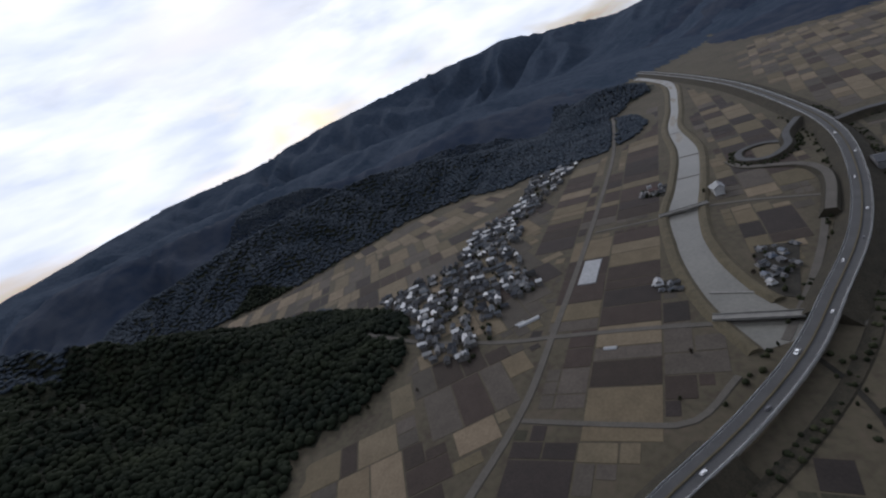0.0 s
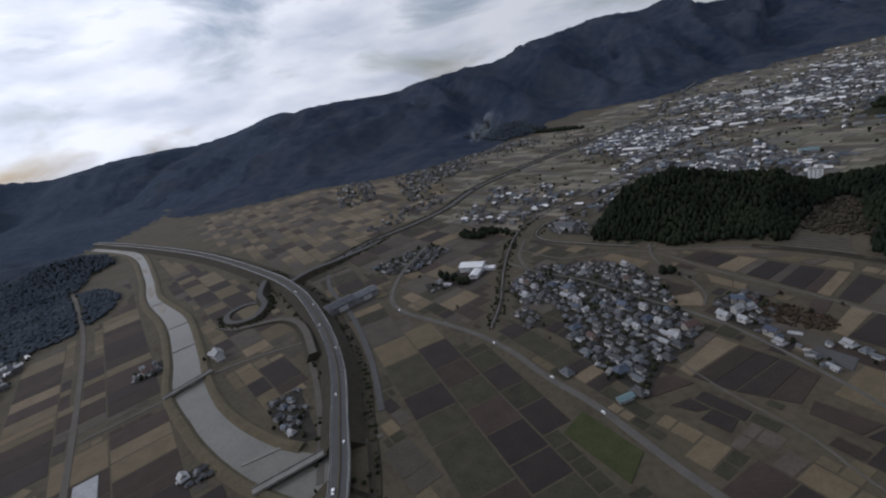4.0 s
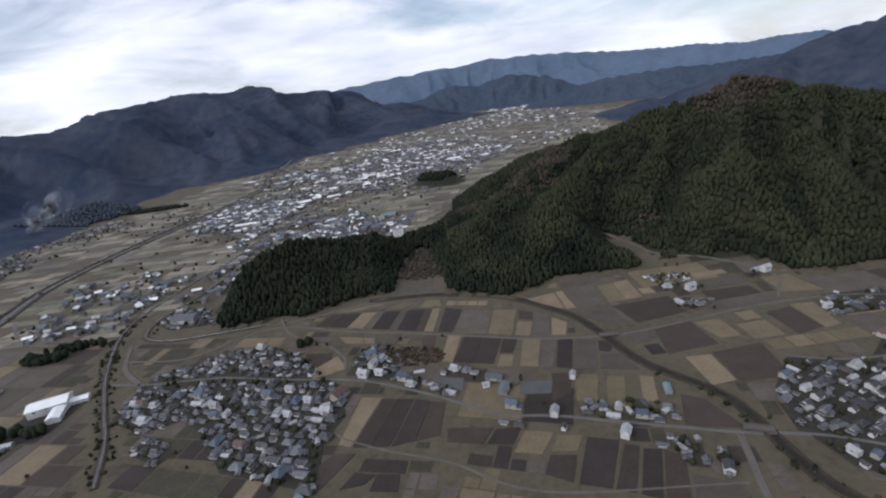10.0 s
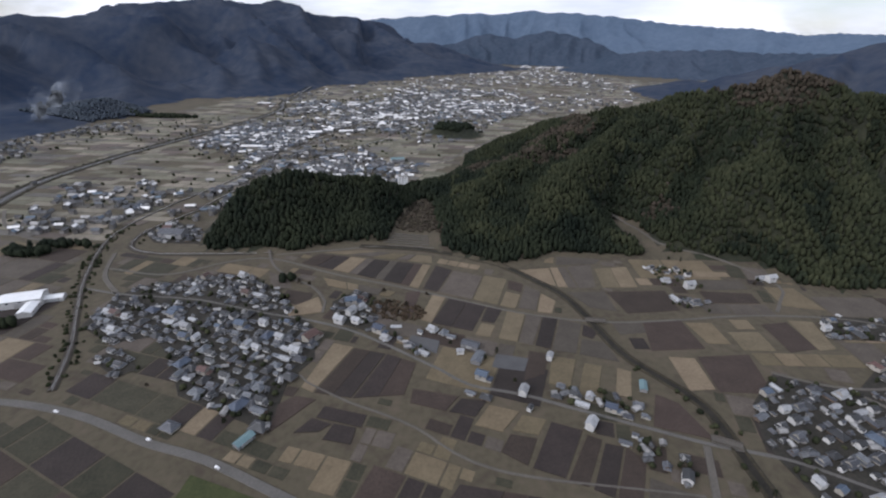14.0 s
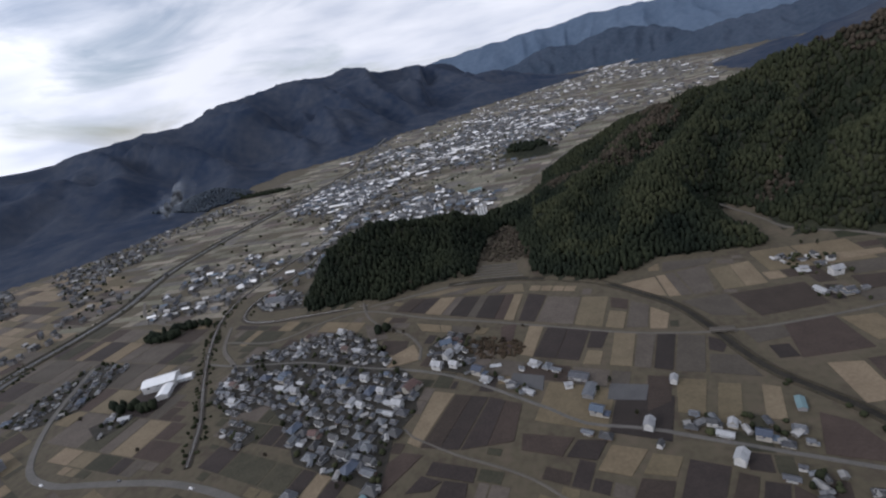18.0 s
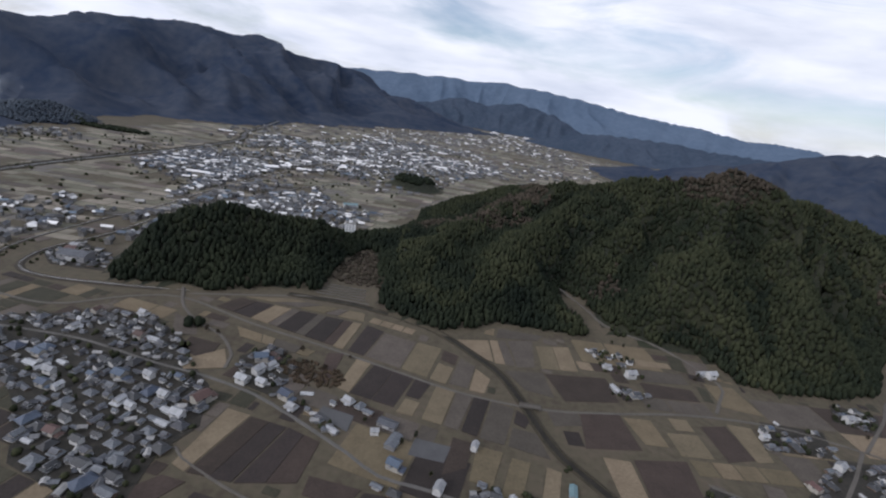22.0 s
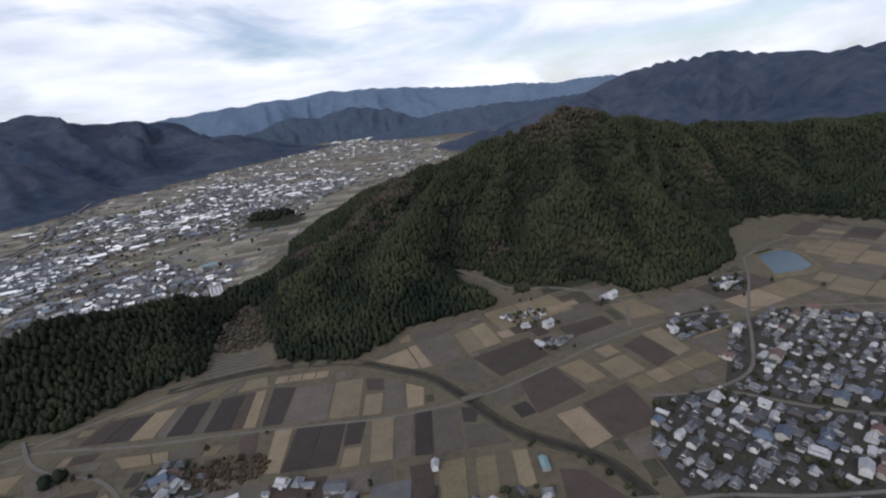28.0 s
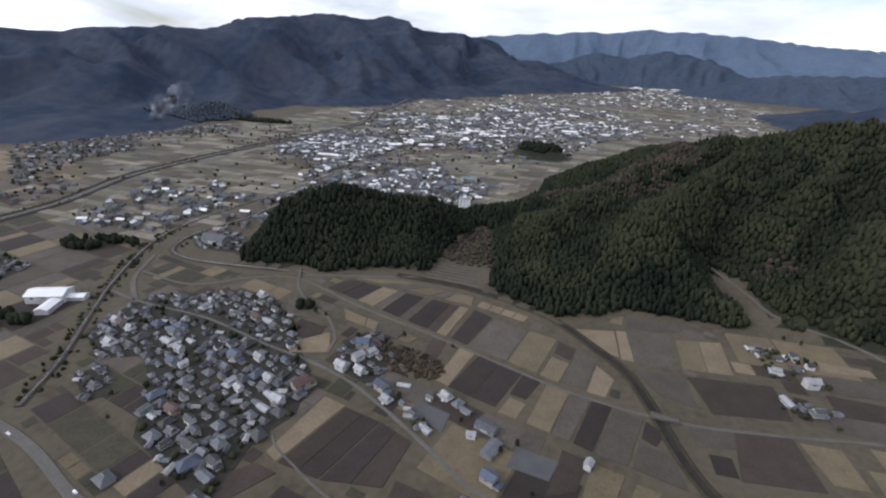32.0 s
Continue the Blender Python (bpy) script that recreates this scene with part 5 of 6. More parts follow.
make_block(-108, 622, 12)
old_village = [(-300, 268), (-304, 306), (-300, 330), (-246, 354), (-208, 362), (-160, 330), (-152, 314), (-122, 287), (-108, 250), (-118, 226), (-112, 182), (-135, 190), (-181, 205), (-206, 236), (-235, 262), (-262, 250)]
village(old_village, -16, 10.9, 31)
village([(-262, 232), (-232, 216), (-222, 226), (-250, 246)], -16, 11, 32)
village([(-119, 325), (-102, 349), (-76, 326), (-76, 286), (-107, 295)], -24, 11.4, 33)
# the hamlet along the village road and the farms by the woods
for i, x, y, a, s in ((7, -70, 287, -24, 0.9), (16, -63, 278, -24, 0.8), (6, -52, 278, -24, 0.75), (0, -43, 271, -26, 0.8), (10, -32, 263, -28, 0.75), (16, -29, 293, -30, 0.85), (3, -20, 290, 60, 0.75), (14, 1, 276, -18, 0.42),
                      (14, 7, 261, 72, 0.42), (19, -6, 267, 10, 0.6), (11, -14, 285, -20, 0.8), (8, -38, 288, -20, 0.9), (7, 10, 242, -20, 0.85), (11, 3, 226, -20, 0.7), (4, 13, 223, -18, 0.7), (19, 37, 230, 70, 0.8),
                      (19, 58, 268, 72, 0.65), (2, 62, 239, -15, 0.75), (4, 58, 229, -15, 0.65), (5, 69, 231, -15, 0.75), (16, 79, 231, 70, 0.65), (10, 73, 223, -20, 0.75), (19, 75, 206, 60, 0.85), (7, 90, 221, -18, 0.75),
                      (0, 108, 226, -18, 0.75), (3, 99, 216, -18, 0.65), (6, 109, 217, -18, 0.75), (18, 116, 244, 78, 0.85), (5, 118, 174, 70, 0.95), (1, 122, 188, -12, 0.75), (2, 110, 181, 78, 0.75), (8, 99, 201, -18, 0.8),
                      (11, 92, 195, -18, 0.7), (9, 40, 216, 60, 0.7), (1, 176, 422, 10, 0.85), (5, 199, 420, -80, 0.8), (9, 206, 410, 10, 0.9), (16, 181, 396, -5, 0.85), (19, 199, 387, 15, 1.0), (10, 178, 362, -70, 0.9),
                      (0, 193, 357, 12, 1.05), (8, 204, 361, 12, 0.8), (11, 188, 414, 5, 0.7), (8, 200, 405, 80, 0.7)):
    put_house(i, x, y, a, s)


def plot(poly, label):
    """A low grey gravel yard with a bevelled edge."""
    bm = bmesh.new()
    mid = (sum(p[0] for p in poly) / len(poly), sum(p[1] for p in poly) / len(poly))
    top = [bm.verts.new((x, y, 0.44)) for x, y in poly]
    low = [bm.verts.new((x + (x - mid[0]) * 0.03, y + (y - mid[1]) * 0.03, -0.2)) for x, y in poly]
    bm.faces.new(top)
    for i in range(len(poly)):
        j = (i + 1) % len(poly)
        bm.faces.new((low[i], low[j], top[j], top[i]))
    bmesh.ops.recalc_face_normals(bm, faces=bm.faces)
    tagged(part("gravel_yard", bm, M_ASPHALT), label, "yard", kind="structure")


plot([(20, 269), (43, 266), (39, 252), (17, 254)], "grey gravel yard beside a workshop hall")
plot([(-44, 285), (-22, 280), (-23, 265), (-46, 275)], "grey gravel yard among the hamlet houses")
for poly in ([(-72, 291), (-50, 284), (-34, 276), (-26, 262), (-34, 258), (-52, 272), (-72, 276)], [(52, 244), (84, 238), (112, 231), (112, 213), (92, 213), (54, 225)], [(92, 204), (128, 195), (124, 168), (104, 174)],
             [(168, 427), (212, 423), (210, 385), (174, 389)], [(172, 367), (208, 361), (202, 345), (172, 347)]):
    yards.append(poly)
new_village = [(211, 268), (258, 256), (300, 292), (332, 318), (382, 318), (430, 280), (470, 230), (480, 160), (400, 90), (262, 100), (212, 140), (180, 172), (172, 204), (182, 236)]
village(new_village, 24, 10.9, 39, MIX)
village([(292, 350), (344, 350), (330, 317), (276, 316)], 10, 12, 42)
village([(385, 396), (422, 388), (400, 358), (366, 368)], 20, 12, 43)
village([(-519, 244), (-501, 340), (-448, 330), (-440, 262), (-470, 240)], -60, 14, 44)
village([(-374, 446), (-358, 480), (-310, 462), (-296, 424), (-346, 422)], 12, 13, 45)
village([(-400, 240), (-384, 258), (-362, 246), (-376, 226)], 12, 15, 46)
village([(-360, 24), (-352, 52), (-280, 30), (-289, 16)], 20, 13, 47)
village([(-335, -50), (-335, -26), (-312, -26), (-318, -48)], 0, 12, 48)
village([(-558, -44), (-556, -12), (-520, -18), (-528, -44)], 0, 13, 49)
west_village = [(-430, -370), (-470, -274), (-579, -266), (-552, -193), (-465, -192), (-372, -151), (-342, -185), (-265, -190), (-275, -235), (-331, -300)]
west_strip = [(-470, -274), (-579, -266), (-641, -215), (-785, -205), (-968, -149), (-1000, -105), (-856, -105), (-640, -165), (-582, -188)]


def distant_houses(name, polys, count, seed, mats, sizes, label, clumps=True, eaves=None):
    """Small gabled buildings, joined by roof colour."""
    rnd = random.Random(seed)
    V, F = [[] for m in mats], [[] for m in mats]
    WV, WF = [], []
    n, tries = 0, 0
    areas = [(max(p[0] for p in q) - min(p[0] for p in q)) * (max(p[1] for p in q) - min(p[1] for p in q)) for q in polys]
    while n < count and tries < count * 30:
        tries += 1
        poly = rnd.choices(polys, areas)[0]
        xs, ys = [p[0] for p in poly], [p[1] for p in poly]
        x, y = rnd.uniform(min(xs), max(xs)), rnd.uniform(min(ys), max(ys))
        if not inside1(x, y, poly) or clumps and fbm(np.array([x]), np.array([y]), 240, 3, 77)[0] < rnd.uniform(-0.35, 0.25):
            continue
        if height1(x, y) > 1 or any(away1(x, y, pts) < w / 2 + 6 for pts, w in road_lines[-3:]):
            continue
        L, W = rnd.uniform(*sizes) * rnd.choice((1, 1, 1.3)), rnd.uniform(*sizes) * 0.62
        e, r = rnd.uniform(3, 6), rnd.uniform(1.2, 2.2)
        if eaves:
            e, r = eaves * rnd.uniform(0.8, 1.3), rnd.uniform(0.3, 0.8)
            if not clear(x, y, 2, fields=False):
                continue
        a = radians(rnd.gauss(14, 8) + rnd.choice((0, 90)))
        c, s = math.cos(a), math.sin(a)
        k = rnd.randrange(len(mats))

        def at(u, v, z):
            return (x + u * c - v * s, y + u * s + v * c, z)
        l, w = L / 2, W / 2
        b = len(WV)
        WV += [at(-l, -w, -.5), at(l, -w, -.5), at(l, w, -.5), at(-l, w, -.5), at(-l, -w, e), at(l, -w, e), at(l, w, e), at(-l, w, e), at(-l, 0, e + r), at(l, 0, e + r)]
        for q in ((0, 1, 5, 4), (2, 3, 7, 6)):
            WF += [(b + q[0], b + q[1], b + q[2]), (b + q[0], b + q[2], b + q[3])]
        WF += [(b + 1, b + 2, b + 6), (b + 1, b + 6, b + 5), (b + 5, b + 6, b + 9), (b + 3, b, b + 4), (b + 3, b + 4, b + 7), (b + 7, b + 4, b + 8)]
        b = len(V[k])
        l, w = l + .6, w + .6
        V[k] += [at(-l, -w, e - .3), at(l, -w, e - .3), at(l, 0, e + r + .15), at(-l, 0, e + r + .15), at(l, w, e - .3), at(-l, w, e - .3)]
        F[k] += [(b, b + 1, b + 2), (b, b + 2, b + 3), (b + 3, b + 2, b + 4), (b + 3, b + 4, b + 5)]
        n += 1
    for m, v, f in zip(mats, V, F):
        if v:
            tagged(tri_mesh(name + "_roofs", np.array(v), np.array(f), m), label, "town", kind="stuff")
    tagged(tri_mesh(name + "_walls", np.array(WV), np.array(WF), FAR_WALL), label, "town", kind="stuff")


FAR_WALL = surface("far_walls", (0.085, 0.082, 0.078), (0.18, 0.174, 0.166), 8, 2, 0.85, 0.0, coords="World", island=0.3, spec=0.08)
FAR_GREY = surface("far_grey_roofs", (0.050, 0.051, 0.055), (0.112, 0.113, 0.117), 8, 2, 0.85, 0.0, coords="World", island=0.5, spec=0.08)
FAR_PALE = surface("far_pale_roofs", (0.165, 0.164, 0.161), (0.265, 0.263, 0.258), 8, 2, 0.85, 0.0, coords="World", island=0.3, spec=0.08)
FAR_WHITE = surface("far_white_roofs", (0.50, 0.497, 0.49), (0.64, 0.637, 0.63), 8, 2, 0.85, 0.0, coords="World", island=0.1, spec=0.08)
FAR_BLUE = surface("far_blue_roofs", (0.068, 0.085, 0.112), (0.115, 0.138, 0.17), 8, 2, 0.85, 0.0, coords="World", island=0.3, spec=0.08)
FAR_DARK = surface("far_dark_roofs", (0.045, 0.048, 0.056), (0.105, 0.11, 0.12), 8, 2, 0.85, 0.0, coords="World", island=0.5, spec=0.08)
yards += [west_village, west_strip]
near_town = [[(-615, 610), (-515, 755), (-436, 668), (-405, 560), (-470, 520)], [(-560, 420), (-420, 430), (-410, 520), (-560, 560)], [(-590, 760), (-380, 700), (-330, 980), (-560, 1080)], [(-600, 560), (-330, 480), (-310, 760), (-580, 800)], [(-340, 640), (-120, 670), (-60, 880), (-320, 820)]]
centre = [[(-600, 800), (-440, 600), (-320, 700), (-110, 860), (-26, 1022), (60, 1300), (170, 1460), (120, 1900), (-250, 1950), (-560, 1500)]]
outer = [[(-640, 1200), (60, 1300), (330, 1500), (700, 2000), (880, 2500), (560, 2850), (0, 2850), (-520, 2200), (-760, 1700)]]
end = [[(-60, 2800), (640, 2850), (420, 3600), (0, 3500)]]
plain = [[(-1150, 750), (-720, 480), (-660, 260), (-620, 700), (-640, 1250), (-860, 1080)], [(-1150, 560), (-900, 430), (-860, 500), (-1100, 640)]]
W1 = "crowded grey-roofed houses of the western village"
distant_houses("west_village", [west_village], 380, 59, [FAR_DARK, FAR_GREY, FAR_GREY, FAR_DARK, FAR_PALE, FAR_DARK, FAR_WHITE], (5.0, 8.6), W1, False)
distant_houses("west_hamlet", [west_strip], 220, 60, [FAR_DARK, FAR_GREY, FAR_GREY, FAR_DARK, FAR_PALE, FAR_DARK, FAR_WHITE], (5.0, 8.6), W1, False)
T1 = "grey-roofed town houses crowded along the valley floor"
distant_houses("near_town", near_town, 1250, 61, [FAR_DARK, FAR_GREY, FAR_GREY, FAR_PALE, FAR_BLUE, FAR_GREY, FAR_WHITE], (6.5, 11), T1)
distant_houses("town", centre, 3000, 62, [FAR_GREY, FAR_DARK, FAR_GREY, FAR_PALE, FAR_GREY, FAR_PALE, FAR_BLUE, FAR_WHITE, FAR_DARK, FAR_GREY, FAR_DARK], (6, 11.5), T1)
distant_houses("far_town", outer, 1000, 63, [FAR_GREY, FAR_PALE, FAR_GREY, FAR_DARK, FAR_GREY, FAR_WHITE], (8, 17), T1)
distant_houses("valley_end_town", end, 150, 64, [FAR_GREY, FAR_PALE, FAR_GREY, FAR_WHITE], (10, 22), T1)
distant_houses("scattered_houses", plain, 400, 65, [FAR_DARK, FAR_GREY, FAR_DARK, FAR_GREY, FAR_PALE], (5, 9), "scattered farmhouses on the open plain")
H1 = "white-roofed factory and warehouse halls in the town"
halls = [[(-390, 1000), (-300, 1010), (-220, 1180), (-260, 1340), (-330, 1300)], [(-330, 1180), (-260, 1150), (-200, 1260), (-290, 1360)], [(-140, 1520), (60, 1540), (60, 1640), (-140, 1620)]]
distant_houses("factory_halls", halls, 46, 66, [FAR_WHITE, FAR_PALE, FAR_WHITE], (16, 34), H1, False)
distant_houses("warehouses", centre + outer, 70, 67, [FAR_WHITE, FAR_PALE, FAR_WHITE], (18, 40), H1)
distant_houses("north_halls", [[(180, 3300), (700, 3400), (680, 3700), (200, 3600)], [(-290, 1790), (-200, 1790), (-200, 1860), (-290, 1860)]], 14, 68, [FAR_WHITE], (30, 70), H1, False)

C1 = "small sheds, carports and garden walls between the houses"
distant_houses("yard_sheds", yards[:-2], 520, 70, [FAR_PALE, FAR_DARK, FAR_GREY, FAR_DARK, FAR_PALE, FAR_GREY], (2.4, 5.0), C1, False, 2.2)

# ---- woods ----
def tree_shapes(n, kind, rnd):
    """Unit crowns: rings of jittered points, as arrays of vertices and triangles."""
    out = []
    rings = {"cedar": ((0.10, 0.75), (0.46, 1.0), (0.80, 0.62)), "round": ((0.15, 0.6), (0.45, 1.0), (0.78, 0.72))}[kind]
    seg = 7
    for k in range(n):
        v = []
        for h, r in rings:
            for j in range(seg):
                a = (j + 0.5 * rnd.random()) / seg * 6.2832
                q = r * rnd.uniform(0.7, 1.15)
                v.append((math.cos(a) * q, math.sin(a) * q, h + rnd.uniform(-.06, .06)))
        v.append((rnd.uniform(-.1, .1), rnd.uniform(-.1, .1), 1.0))
        v.append((0, 0, 0.04))
        f = []
        for r in range(2):
            for j in range(seg):
                a, b = r * seg + j, r * seg + (j + 1) % seg
                f += [(a, b, b + seg), (a, b + seg, a + seg)]
        for j in range(seg):
            f.append((2 * seg + j, 2 * seg + (j + 1) % seg, 3 * seg))
            f.append(((j + 1) % seg, j, 3 * seg + 1))
        out.append((np.array(v), np.array(f)))
    return out


def wood(name, xs, ys, tall, thick, kind, material, label, seed):
    rnd = random.Random(seed)
    shapes = tree_shapes(8, kind, rnd)
    z = grid_height(xs, ys)
    V, F, b = [], [], 0
    rng = np.random.default_rng(seed)
    H, Wd = rng.uniform(*tall, len(xs)), rng.uniform(*thick, len(xs))
    A = rng.uniform(0, 6.28, len(xs))
    pick = rng.integers(0, 8, len(xs))
    for k in range(8):
        i = np.nonzero(pick == k)[0]
        if not len(i):
            continue
        v, f = shapes[k]
        c, s = np.cos(A[i])[:, None], np.sin(A[i])[:, None]
        X = (v[:, 0] * c - v[:, 1] * s) * Wd[i][:, None] + xs[i][:, None]
        Y = (v[:, 0] * s + v[:, 1] * c) * Wd[i][:, None] + ys[i][:, None]
        Z = v[:, 2] * H[i][:, None] + z[i][:, None] - 0.3
        V.append(np.stack([X, Y, Z], -1).reshape(-1, 3))
        F.append((f[None] + (b + np.arange(len(i)) * len(v))[:, None, None]).reshape(-1, 3))
        b += len(i) * len(v)
    ob = tri_mesh(name, np.concatenate(V), np.concatenate(F), material)
    ob.data.polygons.foreach_set("use_smooth", np.ones(len(ob.data.polygons), bool))
    return tagged(ob, label, "trees", kind="stuff")


def scatter(x0, x1, y0, y1, gap, seed, low=2.0, keep=None):
    rng = np.random.default_rng(seed)
    X, Y = np.meshgrid(np.arange(x0, x1, gap), np.arange(y0, y1, gap))
    X, Y = (X + rng.uniform(-.45, .45, X.shape) * gap).ravel(), (Y + rng.uniform(-.45, .45, Y.shape) * gap).ravel()
    ok = height(X, Y) > low
    if keep is not None:
        ok &= keep(X, Y)
    for pts, w in road_lines:
        ok &= away(X, Y, pts)[0] > w / 2 + 3
    return X[ok], Y[ok]


rng_bare = np.random.default_rng(80)
X, Y = scatter(-290, 1250, 300, 1010, 4.3, 81, 0.3, lambda x, y: (np.hypot(x, y) < 1150) & (land(x, y)[1] == 0) & inside(x, y, FOREST))
bare = 0.8 * fbm(X, Y, 55, 3, 5) + rng_bare.uniform(-.1, .1, len(X)) + 0.75 * np.clip((height(X, Y) - 108) / 45, 0, 1) + 0.5 * inside(X, Y, [(-60, 690), (120, 880), (260, 800), (60, 640)]) > 0.5
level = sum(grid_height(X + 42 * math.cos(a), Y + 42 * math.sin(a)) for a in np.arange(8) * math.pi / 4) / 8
spur = np.clip((grid_height(X, Y) - level) / 12, -1, 1)  # crowns painted lighter on spurs, darker in gullies, standing in for relief shading
# noise mixes both cedar tones; the knoll stays mostly dark
spur_lit = ~bare & (0.8 * fbm(X, Y, 120, 3, 9) + 0.7 * spur + 0.4 * np.clip((X - 60) / 200, -1, 0.6) + rng_bare.uniform(-.12, .12, len(X)) > np.where(X > -40, 0.16, 0.6))
dark_cedar = ~bare & ~spur_lit
wood("cedar_wood", X[dark_cedar], Y[dark_cedar], (6.5, 11), (2.1, 3.2), "cedar", M_TREE, "dense dark cedar wood covering the hills", 82)
wood("young_cedar_wood", X[spur_lit], Y[spur_lit], (6, 10), (2.1, 3.1), "cedar", M_SPUR_LIT, "yellow-green cedars, spurs painted lighter as if sunlit", 182)
wood("broadleaf_wood", X[bare], Y[bare], (5, 9), (2.4, 3.6), "round", M_BARE, "bare brown broadleaf trees among the cedars", 83)
X, Y = scatter(-1120, -80, -1050, 0, 6.4, 84, 1.2)
away_ = (X < -560) | (Y < -700) | ((X < -420) & (Y > -560))
wood("western_wood", X[away_], Y[away_], (3.4, 5.6), (4.0, 5.4), "round", M_HAZY, "wooded hills beyond the western village, tinted with haze", 85)
wood("southern_wood", X[~away_], Y[~away_], (4.5, 8), (3.8, 5.2), "round", M_TREE, "dark wooded hill beside the western village", 185)
X, Y = scatter(-1330, -1040, -200, 30, 7, 86, 1.2)
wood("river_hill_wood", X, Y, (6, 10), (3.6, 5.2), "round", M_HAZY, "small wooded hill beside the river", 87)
X, Y = scatter(-1120, -860, 1060, 1290, 6.5, 88, 1.2)
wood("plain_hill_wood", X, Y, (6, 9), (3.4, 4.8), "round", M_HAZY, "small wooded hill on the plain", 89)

# garden trees and shrubs among the houses
gx_, gy_ = [], []
rnd = random.Random(90)
for poly in yards:
    xs, ys = [p[0] for p in poly], [p[1] for p in poly]
    area = (max(xs) - min(xs)) * (max(ys) - min(ys))
    for k in range(int(area / (150 if poly in (west_village, west_strip) else 42))):
        x, y = rnd.uniform(min(xs), max(xs)), rnd.uniform(min(ys), max(ys))
        if inside1(x, y, poly) and clear(x, y, 2, fields=False) and all((x - p) ** 2 + (y - q) ** 2 > 30 for p, q in spots):
            gx_.append(x)
            gy_.append(y)
wood("garden_shrubs", np.array(gx_), np.array(gy_), (2.0, 5.5), (1.2, 2.6), "round", M_SHRUB, "dark garden trees and clipped shrubs among houses", 91)

# shrubs and dark gardens in the town and on the plain
rng = np.random.default_rng(93)
tx, ty = rng.uniform(-1150, 200, 6500), rng.uniform(430, 2000, 6500)
ok = np.zeros(len(tx), bool)
for poly in near_town + centre + plain:
    ok |= inside(tx, ty, poly)
ok &= (height(tx, ty) < 1) & (fbm(tx, ty, 240, 3, 77) + rng.uniform(-.5, .5, len(tx)) > -0.15)
for pts, w in road_lines:
    ok &= away(tx, ty, pts)[0] > w / 2 + 2
wood("town_shrubs", tx[ok], ty[ok], (2.0, 6.0), (1.6, 3.6), "round", M_SHRUB, "dark garden trees scattered through the town", 94)

# dark hedges and groves on the plain
hx, hy = [], []
rnd = random.Random(95)


def hedge(pts, off, n, width):
    ln = smooth_line(pts, 6)
    for k in range(n):
        i = rnd.randrange(1, len(ln) - 1)
        d = (ln[i + 1] - ln[i - 1])
        d.z = 0
        d.normalize()
        o = off + rnd.uniform(-width, width)
        hx.append(ln[i].x + d.y * o)
        hy.append(ln[i].y - d.x * o)


for off in (-9, 9):
    hedge(ROADS["valley_highway"][0], off, 260, 2)
hedge([(-600, 175), (-600, 235), (-603, 290), (-612, 340)], 10, 60, 3)
hedge([(-600, 175), (-600, 235), (-603, 290), (-612, 340)], -10, 60, 3)
hedge([(-606, 128), (-560, 118), (-532, 84), (-560, 56), (-600, 64)], 0, 160, 4)
hedge(RAILWAY[:7], -5, 80, 2.6)
hedge(RAILWAY[:7], 5, 60, 2.6)
hedge(BRANCH[3:8], 7, 60, 2)
hedge(STREAM[8:], 6.0, 45, 2.5)
hedge(STREAM[10:], -6.0, 25, 2.5)
hedge(EXPRESSWAY[1:10], 20, 240, 3.5)
hedge(EXPRESSWAY[3:10], -18, 70, 3)
hedge(DITCH, 4, 70, 3)
hedge(DITCH, -4, 70, 3)
wood("hedge_shrubs", np.array(hx), np.array(hy), (1.0, 4.0), (0.9, 2.4), "round", M_SHRUB, "dark scrub and hedges along roads and water", 96)
hx, hy = [], []
for cx_, cy_, rx_, ry_, n in ((-457, 382, 24, 11, 45), (-428, 402, 30, 7, 30), (-835, 1168, 95, 18, 260), (-66, 1060, 46, 21, 220), (-372, 262, 26, 6, 20), (-172, 358, 7, 5, 8)):
    for k in range(n):
        a, r = rnd.uniform(0, 6.28), math.sqrt(rnd.random())
        hx.append(cx_ + rx_ * r * math.cos(a))
        hy.append(cy_ + ry_ * r * math.sin(a))
wood("plain_groves", np.array(hx), np.array(hy), (6, 11), (2.6, 4.2), "round", M_TREE, "small dark groves standing on the plain", 97)
X, Y = scatter(-108, -36, 438, 605, 5.0, 98, -1, lambda x, y: inside(x, y, [(-100, 488), (-42, 486), (-46, 520), (-56, 570), (-70, 600), (-88, 580), (-97, 520)]))
wood("clearing_scrub", X, Y, (1.5, 4.0), (2.0, 3.4), "round", M_BARE, "brown winter scrub in a hillside clearing", 99)

rng = np.random.default_rng(101)
a, r = rng.uniform(0, 6.28, 260), np.sqrt(rng.random(260))
bx, by = -62 + 24 * r * np.cos(a) - 5 * r * np.sin(a), 318 + 15 * r * np.sin(a)
wood("winter_orchard", bx, by, (1.2, 2.8), (0.8, 1.7), "round", M_ORCHARD, "russet winter orchard beside the hamlet", 102)

